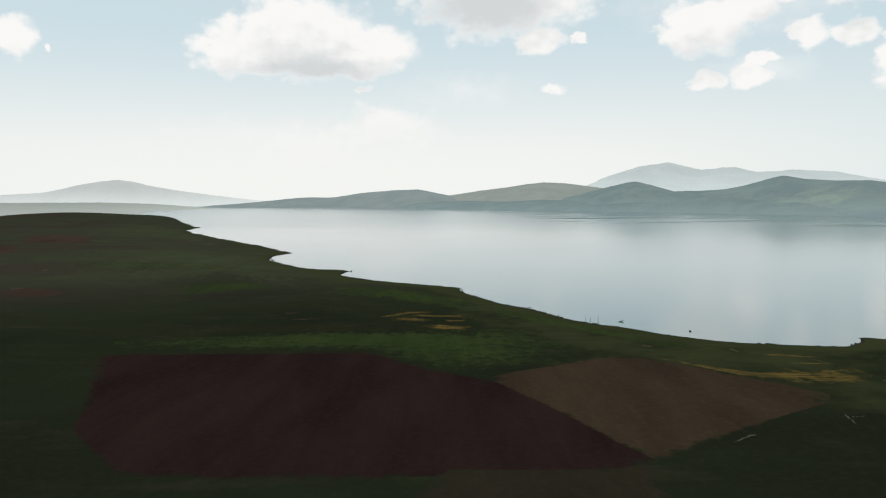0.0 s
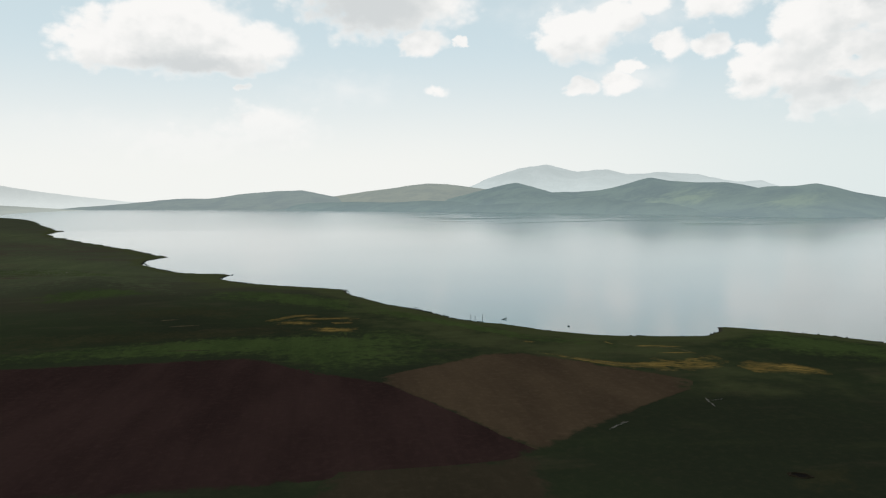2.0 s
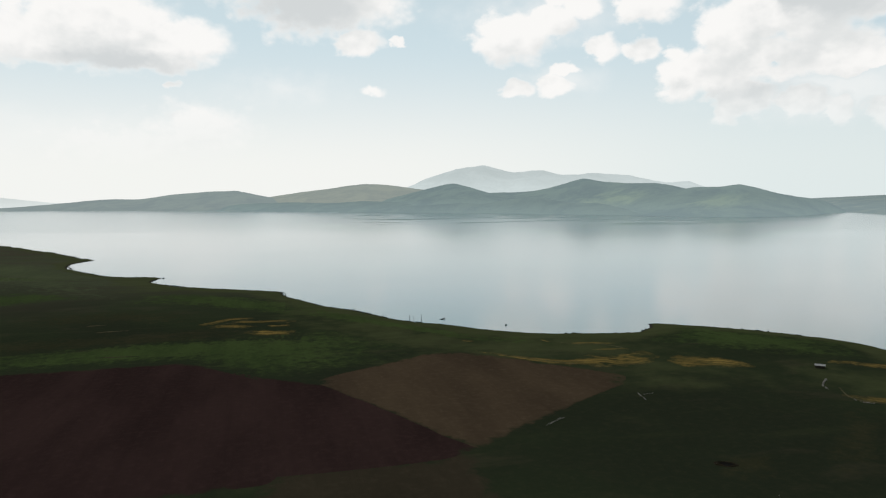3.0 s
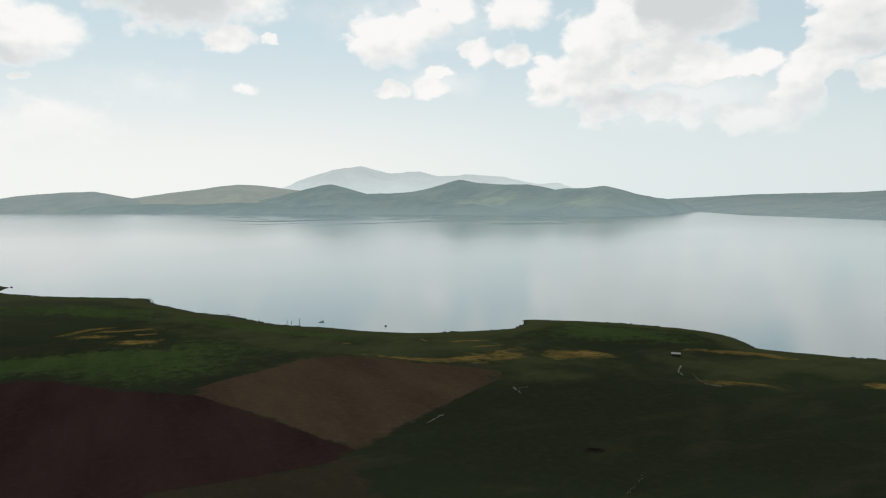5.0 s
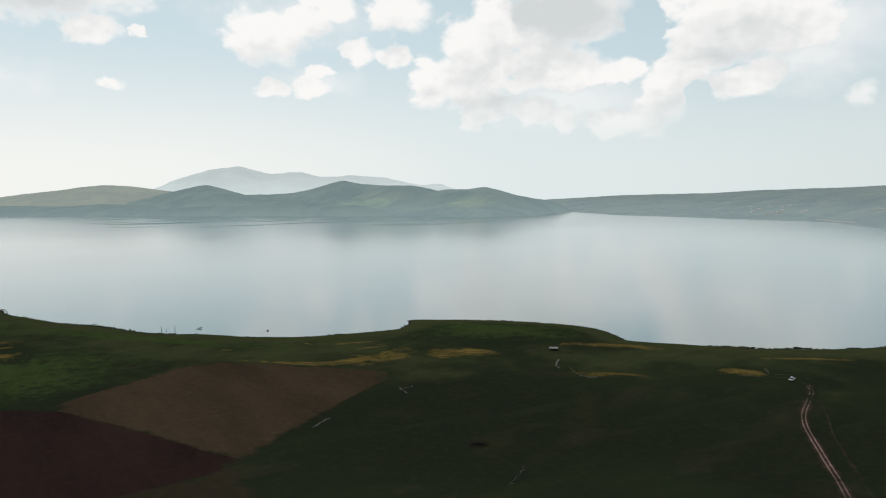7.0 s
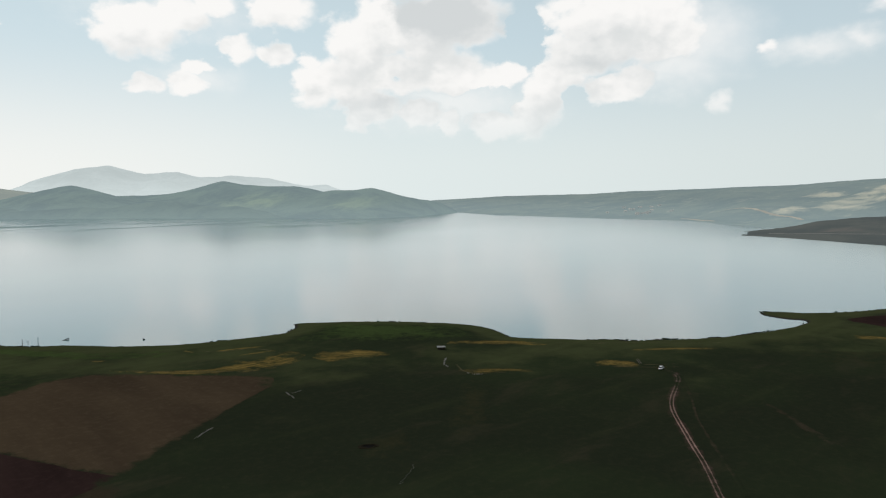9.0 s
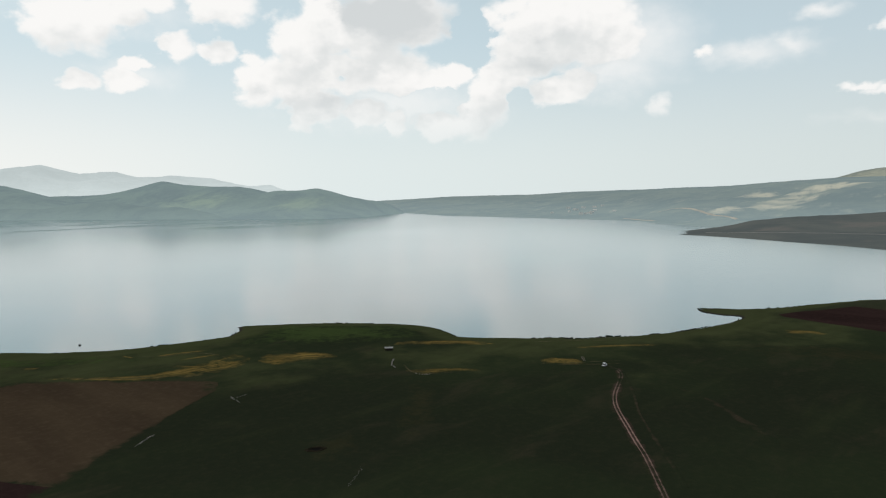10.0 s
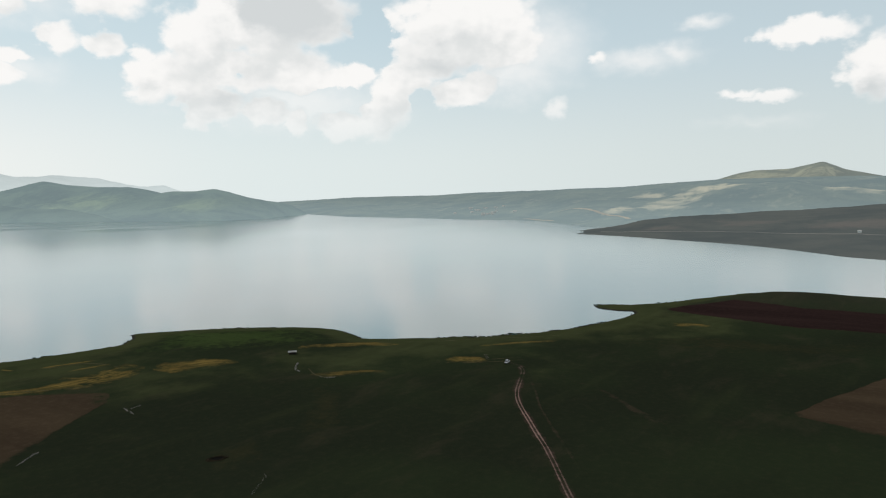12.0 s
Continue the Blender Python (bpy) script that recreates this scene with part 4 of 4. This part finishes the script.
ribbon("path_line", [(282, 126), (274, 111), (265, 97), (251, 82.5), (242, 72), (235, 60.5)], 4.0, M_FAINT, 0.12, far_path)

# ---- things ----
def car(x, y, turn):
    """A small white saloon."""
    base = new("car")
    base.matrix_world = pose(x, y, land(x, y) + 0.02, 0, 0, turn)
    bm = bmesh.new()
    box(bm, -2.1, -0.84, 0.32, 2.1, 0.84, 0.86, 0.12)
    for v in bm.verts:
        if v.co.z > 0.7:
            v.co.z -= 0.09 * max(0, abs(v.co.x) - 1.1)
            v.co.y *= 0.95
    body = part("body", bm, M_WHITE, base)
    bm = bmesh.new()
    box(bm, -1.35, -0.76, 0.84, 0.95, 0.76, 1.42, 0.10)
    for v in bm.verts:
        if v.co.z > 1.1:
            v.co.x = v.co.x * 0.68 - 0.05
            v.co.y *= 0.82
    part("window_band", bm, M_GLASS, body, "dark tinted car windows")
    bm = bmesh.new()
    box(bm, -1.02, -0.64, 1.405, 0.66, 0.64, 1.47, 0.02)
    part("roof", bm, M_WHITE, body)
    for sx in (-1.28, 1.30):
        for sy in (-0.78, 0.78):
            bm = bmesh.new()
            tube(bm, (sx, sy - 0.09, 0.31), (sx, sy + 0.09, 0.31), 0.31, 0.31, 18)
            wheel = part("wheel", bm, M_TYRE, base, "black rubber tyre")
            bm = bmesh.new()
            tube(bm, (sx, sy - 0.10, 0.31), (sx, sy + 0.10, 0.31), 0.19, 0.19, 14)
            part("rim", bm, M_STEEL, wheel)
    for sy in (-0.58, 0.58):
        bm = bmesh.new()
        box(bm, 2.02, sy - 0.18, 0.58, 2.115, sy + 0.18, 0.72, 0.03)
        part("headlight", bm, M_LAMP, body)
        bm = bmesh.new()
        box(bm, -2.115, sy - 0.17, 0.60, -2.03, sy + 0.17, 0.76, 0.03)
        part("tail_light", bm, M_RED, body)
    for x0 in (-2.16, 2.08):
        bm = bmesh.new()
        box(bm, x0, -0.80, 0.34, x0 + 0.08, 0.80, 0.52, 0.03)
        part("bumper", bm, M_TYRE, base)
    return tagged(base, "small white parked car at the end of the track", "car")


car(290.4, 159.0, 12)


def shelter(x, y, turn):
    """A low field shelter with a pale sheet roof."""
    base = new("field_shelter")
    base.matrix_world = pose(x, y, land(x, y), 0, 0, turn) @ Matrix.Diagonal((0.95, 0.9, 0.68, 1))
    for px in (-1.9, 0.0, 1.9):
        for py in (-1.1, 1.1):
            bm = bmesh.new()
            tube(bm, (px, py, -0.3), (px, py, 2.1 if py < 0 else 1.8), 0.07, 0.06, 8)
            part("post", bm, M_POLE, base)
    for k in range(9):
        bm = bmesh.new()
        box(bm, -2.0, 1.12, 0.06 + k * 0.19, 2.0, 1.16, 0.22 + k * 0.19, 0.006)
        part("wall_board", bm, M_BOARD, base)
    for sx in (-1.98, 1.95):
        for k in range(9):
            bm = bmesh.new()
            box(bm, sx, -1.05, 0.06 + k * 0.19, sx + 0.035, 1.1, 0.22 + k * 0.19, 0.006)
            part("wall_board", bm, M_BOARD, base)
    bm = bmesh.new()
    n = 28
    rows = []
    for k in range(n + 1):
        px = -2.35 + 4.7 * k / n
        dz = 0.03 * (k % 2)
        rows.append([bm.verts.new((px, -1.6, 2.22 + dz)), bm.verts.new((px, 1.55, 1.82 + dz)), bm.verts.new((px, 1.55, 1.78 + dz)), bm.verts.new((px, -1.6, 2.18 + dz))])
    for a, b in zip(rows, rows[1:]):
        for i in range(4):
            bm.faces.new((a[i], a[(i + 1) % 4], b[(i + 1) % 4], b[i]))
    bm.faces.new(rows[0])
    bm.faces.new(rows[-1][::-1])
    part("roof_sheet", bm, M_SHEET, base, "pale weathered corrugated metal roof")
    return tagged(base, "low dark field shelter under a pale sheet roof", "shelter")


shelter(248.1, 262.8, 138)


def lake_post(x, y, top, lean):
    bm = bmesh.new()
    tube(bm, (0, 0, -2.0), (lean * top, 0, top), 0.16, 0.11, 9)
    if top > 3:
        tube(bm, (-0.45 + lean * top * 0.8, 0, top * 0.82), (0.45 + lean * top * 0.8, 0.1, top * 0.84), 0.06, 0.06, 7)
    else:
        tube(bm, (lean * top * 0.7, 0, top * 0.7), (0.4, 0.1, top * 1.02), 0.06, 0.04, 7)
    ob = part("mooring_post", bm, M_POLE)
    ob.location = (x, y, 0)
    return tagged(ob, "dark weathered wooden post standing in shallow water", "post", group="posts in the shallows")


lake_post(93.4, 447.3, 3.3, 0.02)
lake_post(96.0, 445.6, 2.3, -0.04)
lake_post(100.5, 443.3, 4.0, 0.01)


def drift_log(x, y, long, turn):
    base = new("drift_log")
    base.matrix_world = pose(x, y, 0, 0, 0, turn)
    bm = bmesh.new()
    tube(bm, (-long * 0.6, 0, -0.25), (long * 0.25, 0, 0.55), 0.16, 0.30, 10)
    part("trunk", bm, M_POLE, base)
    bm = bmesh.new()
    stone(bm, long * 0.32, 0, 0.40, 0.5, 4, 0.8)
    part("root_plate", bm, M_POLE, base, "dark clotted root plate")
    for a in range(5):
        bm = bmesh.new()
        tube(bm, (long * 0.32, 0, 0.5), (long * 0.32 + 0.9 * math.cos(a), 0.9 * math.sin(a * 1.3), 0.6 + 0.4 * math.sin(a * 2.0)), 0.10, 0.03, 6)
        part("root", bm, M_POLE, base)
    return tagged(base, "dark stranded tree trunk lying in the shallows", "log")


drift_log(115.2, 443.8, 4.5, 10)
drift_log(62.5, 498.8, 4.0, 0)


def boulder(name, x, y, z, r, seed, mat, label, squash=0.65, stretch=1.0, turn=0.0, group=""):
    bm = bmesh.new()
    stone(bm, 0, 0, 0, r, seed, squash, stretch, turn)
    for f in bm.faces:
        f.smooth = True
    ob = part(name, bm, mat)
    ob.location = (x, y, z)
    return tagged(ob, label, "rock", group=group)


boulder("lake_rock", 148.2, 411.5, -0.2, 0.75, 2, M_ROCK, "dark boulder standing out of the calm water", 1.0)

# shore stones and drift lying along the waterline
rng = random.Random(5)
for az0, az1, count in ((53, 57, 6), (58.5, 61, 8), (63.5, 66, 8), (66.3, 68.2, 10), (0.5, 8, 16), (-9, -3, 8)):
    placed = 0
    while placed < count:
        az = rng.uniform(az0, az1)
        near = [math.hypot(*p) for p in NEAR_LAND if abs(math.degrees(math.atan2(p[0], p[1])) - az) < 1.2 and 300 < math.hypot(*p) < (475 if az > 60 else 900)]
        placed += 1
        if not near:
            continue
        r0 = sum(near) / len(near)
        s = np.arange(r0 - 25, r0 + 25, 0.5)
        zz = near_height(s * math.sin(math.radians(az)), s * math.cos(math.radians(az)))
        k = int(np.argmin(np.abs(zz - 0.12)))
        rad = rng.uniform(0.35, 0.9)
        boulder("shore_stone", s[k] * math.sin(math.radians(az)), s[k] * math.cos(math.radians(az)), 0.0, rad, rng.random() * 9, M_ROCK,
                "dark wet stone at the water's edge", 0.7, rng.uniform(1, 2.2), math.radians(rng.uniform(-30, 30) - az), "stones along the shore")


def stone_row(points, r0, r1, gap, seed, label):
    """Pale stones lying in a loose line on the grass."""
    rnd = random.Random(seed)
    for (ax, ay), (bx, by) in zip(points, points[1:]):
        n = max(1, int(math.hypot(bx - ax, by - ay) / gap))
        for k in range(n):
            x = ax + (bx - ax) * (k + rnd.random() * 0.6) / n + rnd.uniform(-0.3, 0.3)
            y = ay + (by - ay) * (k + rnd.random() * 0.6) / n + rnd.uniform(-0.3, 0.3)
            r = rnd.uniform(r0, r1)
            boulder("pale_stone", x, y, land(x, y), r, rnd.random() * 9, M_STONE, label, 0.6, rnd.uniform(1, 1.6), rnd.uniform(0, 3), "stones on the pasture")


stone_row([(236.7, 247.1), (231.7, 243.1), (226.7, 238.0), (224.7, 233.0)], 0.15, 0.38, 0.5, 0, "pale limestone lying in a curved row on grass")
stone_row([(222.6, 218.9), (223.6, 213.9), (226.6, 211.8)], 0.2, 0.4, 0.9, 1, "pale stone at a dry strip of grass")
stone_row([(146.6, 249.4), (145.6, 244.4), (144.6, 239.3)], 0.12, 0.34, 0.45, 2, "pale rubble stone in dark grass")
stone_row([(147.6, 246.4), (152.6, 247.3)], 0.1, 0.28, 0.7, 3, "pale rubble stone in dark grass")
stone_row([(95.8, 222.7), (98.8, 224.7), (102.8, 227.6), (104.8, 228.6)], 0.12, 0.3, 0.42, 4, "pale stone of a low field bank")
stone_row([(120.3, 143.8), (123.3, 145.8), (132.3, 151.7)], 0.1, 0.2, 0.9, 5, "pale stone in dark grass")

stone_row([(-267, 771), (-265.5, 770.5)], 0.7, 1.0, 0.8, 6, "pale boulder on the grazed slope")
stone_row([(-416, 722), (-410, 723)], 0.4, 0.7, 1.1, 7, "pale boulder on the grazed slope")
stone_row([(-362, 583), (-350, 585)], 0.25, 0.5, 1.0, 8, "pale stone of a low bank on the slope")


def hollow(x, y, wide, turn):
    """A small dug hollow: a ring of pale spoil round a near-black floor."""
    base = new("dug_hollow")
    base.matrix_world = pose(x, y, land(x, y), 0, 0, turn)
    bm = bmesh.new()
    n = 36
    rings = []
    for k, (s, z) in enumerate(((1.45, -0.15), (1.2, 0.28), (1.0, 0.36), (0.85, 0.16))):
        rings.append([bm.verts.new((wide * s * math.cos(a * 2 * math.pi / n) * (1 + 0.1 * math.sin(a * 0.9 + k)), 0.62 * wide * s * math.sin(a * 2 * math.pi / n) * (1 + 0.1 * math.cos(a * 0.7)), z * (0.8 + 0.5 * math.sin(a * 0.35) ** 2))) for a in range(n)])
    for a, b in zip(rings, rings[1:]):
        for i in range(n):
            bm.faces.new((a[i], a[(i + 1) % n], b[(i + 1) % n], b[i]))
    part("spoil_ring", bm, M_SPOIL, base, "low ring of pale dry spoil")
    bm = bmesh.new()
    rim = [bm.verts.new((wide * 0.9 * math.cos(a * 2 * math.pi / n), 0.56 * wide * math.sin(a * 2 * math.pi / n), 0.17)) for a in range(n)]
    mid = [bm.verts.new((wide * 0.4 * math.cos(a * 2 * math.pi / n), 0.25 * wide * math.sin(a * 2 * math.pi / n), 0.12)) for a in range(n)]
    for i in range(n):
        bm.faces.new((rim[i], rim[(i + 1) % n], mid[(i + 1) % n], mid[i]))
    bm.faces.new(mid)
    part("dark_floor", bm, M_DARK_FLOOR, base, "near-black floor")
    return tagged(base, "small dug hollow with near-black floor in pasture", "hollow")


hollow(132.1, 173.9, 2.6, -30)


def pole_pair(x, y, turn):
    base = new("pole_rack")
    base.matrix_world = pose(x, y, land(x, y), 0, 0, turn)
    for k in (-0.45, 0.45):
        bm = bmesh.new()
        tube(bm, (k, -1.6, 0.1), (k, 1.6, 1.5), 0.09, 0.08, 9)
        part("pole", bm, M_PALEWOOD, base)
        bm = bmesh.new()
        tube(bm, (k, 1.2, -0.2), (k, 1.2, 1.35), 0.07, 0.06, 8)
        part("prop", bm, M_POLE, base)
    return tagged(base, "two pale slanting poles on short props", "poles")


pole_pair(294.3, 172.8, -35)


def house(x, y, z, wide, deep, tall, turn):
    base = new("village_house")
    base.matrix_world = pose(x, y, z, 0, 0, turn)
    bm = bmesh.new()
    box(bm, -wide / 2, -deep / 2, -2.0, wide / 2, deep / 2, tall, 0.05)
    wall = part("wall", bm, M_HOUSE, base)
    bm = bmesh.new()
    e = 0.5
    low = [bm.verts.new((sx * (wide / 2 + e), sy * (deep / 2 + e), tall)) for sx, sy in ((-1, -1), (1, -1), (1, 1), (-1, 1))]
    top = [bm.verts.new((sx * (wide / 2 + e), 0, tall + 1.9)) for sx in (-1, 1)]
    for f in ((low[0], low[1], top[1], top[0]), (low[2], low[3], top[0], top[1]), (low[1], low[2], top[1]), (low[3], low[0], top[0]), low[::-1]):
        bm.faces.new(f)
    part("roof", bm, M_ROOF, base)
    for k in (-0.3, 0.0, 0.3):
        bm = bmesh.new()
        box(bm, k * wide - 0.5, -deep / 2 - 0.06, 0.9, k * wide + 0.5, -deep / 2 + 0.02, 2.2, 0.02)
        part("window" if k else "door", bm, M_PANE, wall)
    return tagged(base, "small pale far-off village house by the lake", "house", group="lakeside village")


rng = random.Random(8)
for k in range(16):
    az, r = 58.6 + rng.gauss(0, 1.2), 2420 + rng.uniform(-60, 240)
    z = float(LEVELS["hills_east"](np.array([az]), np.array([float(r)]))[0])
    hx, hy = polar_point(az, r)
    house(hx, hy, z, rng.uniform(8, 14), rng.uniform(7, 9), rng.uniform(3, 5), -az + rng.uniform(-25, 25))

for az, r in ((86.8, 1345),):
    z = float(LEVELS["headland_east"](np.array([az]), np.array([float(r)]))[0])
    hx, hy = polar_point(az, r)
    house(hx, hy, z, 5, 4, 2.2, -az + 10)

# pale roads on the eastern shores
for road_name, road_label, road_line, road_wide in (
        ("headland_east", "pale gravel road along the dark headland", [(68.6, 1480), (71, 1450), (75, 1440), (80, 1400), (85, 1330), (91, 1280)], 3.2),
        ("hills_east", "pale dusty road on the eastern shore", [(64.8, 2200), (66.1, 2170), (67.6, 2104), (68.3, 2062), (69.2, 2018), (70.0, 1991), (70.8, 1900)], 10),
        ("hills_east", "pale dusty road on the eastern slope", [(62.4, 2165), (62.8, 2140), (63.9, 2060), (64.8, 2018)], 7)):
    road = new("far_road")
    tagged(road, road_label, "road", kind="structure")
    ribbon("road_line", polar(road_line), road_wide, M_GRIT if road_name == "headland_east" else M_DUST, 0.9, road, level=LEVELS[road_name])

# reeds and drift wrack at the water's edge: one object, too many to count
wrack = bmesh.new()
rnd = random.Random(21)
line = [(a, b) for a, b in zip(NEAR_LAND, np.roll(NEAR_LAND, -1, 0)) if 300 < math.hypot(*a) < 1300 and math.hypot(*(b - a)) < 200]
for a, b in line:
    long_ = math.hypot(*(b - a))
    steps_ = int(long_ / 0.8)
    ex, ey = (b - a) / max(long_, 1e-6)
    az = math.degrees(math.atan2(*a))
    rich = 53 < az < 70 or -2 < az < 12 or -16 < az < -6
    for k in range(steps_):
        q = a + (b - a) * (k + rnd.random()) / max(steps_, 1)
        thick_ = float(fbm(np.array([q[0]]), np.array([q[1]]), 26, 3)[0])
        if rnd.random() > (0.62 + 1.8 * thick_ if rich else 0.03 + 0.5 * thick_):
            continue
        q = q + np.array([rnd.gauss(0, 0.9), rnd.gauss(0, 0.9)])
        z0 = max(land(q[0], q[1]), -0.3) if k % 6 == 0 else 0.1
        if z0 > 1.0:
            continue
        s, tall, flow, t0 = rnd.uniform(0.3, 0.8), rnd.uniform(0.10, 0.40) + 0.5 * max(thick_, 0), rnd.uniform(1.0, 4.0), rnd.uniform(0, 3)
        ring = []
        for i in range(5):
            u, v = s * flow * rnd.uniform(0.6, 1.3) * math.cos(t0 + i * 1.256), s * math.sin(t0 + i * 1.256)
            ring.append(wrack.verts.new((q[0] + u * ex - v * ey, q[1] + u * ey + v * ex, z0 - 0.3)))
        crown = [wrack.verts.new((v.co.x * 0.5 + q[0] * 0.5 + rnd.uniform(-0.2, 0.2), v.co.y * 0.5 + q[1] * 0.5, z0 + tall * rnd.uniform(0.4, 1))) for v in ring]
        for i in range(5):
            wrack.faces.new((ring[i], ring[(i + 1) % 5], crown[(i + 1) % 5], crown[i]))
        wrack.faces.new(crown)
tagged(part("shore_reeds", wrack, M_REED), "dark reeds and drift wrack along the waterline", "reeds", kind="stuff")
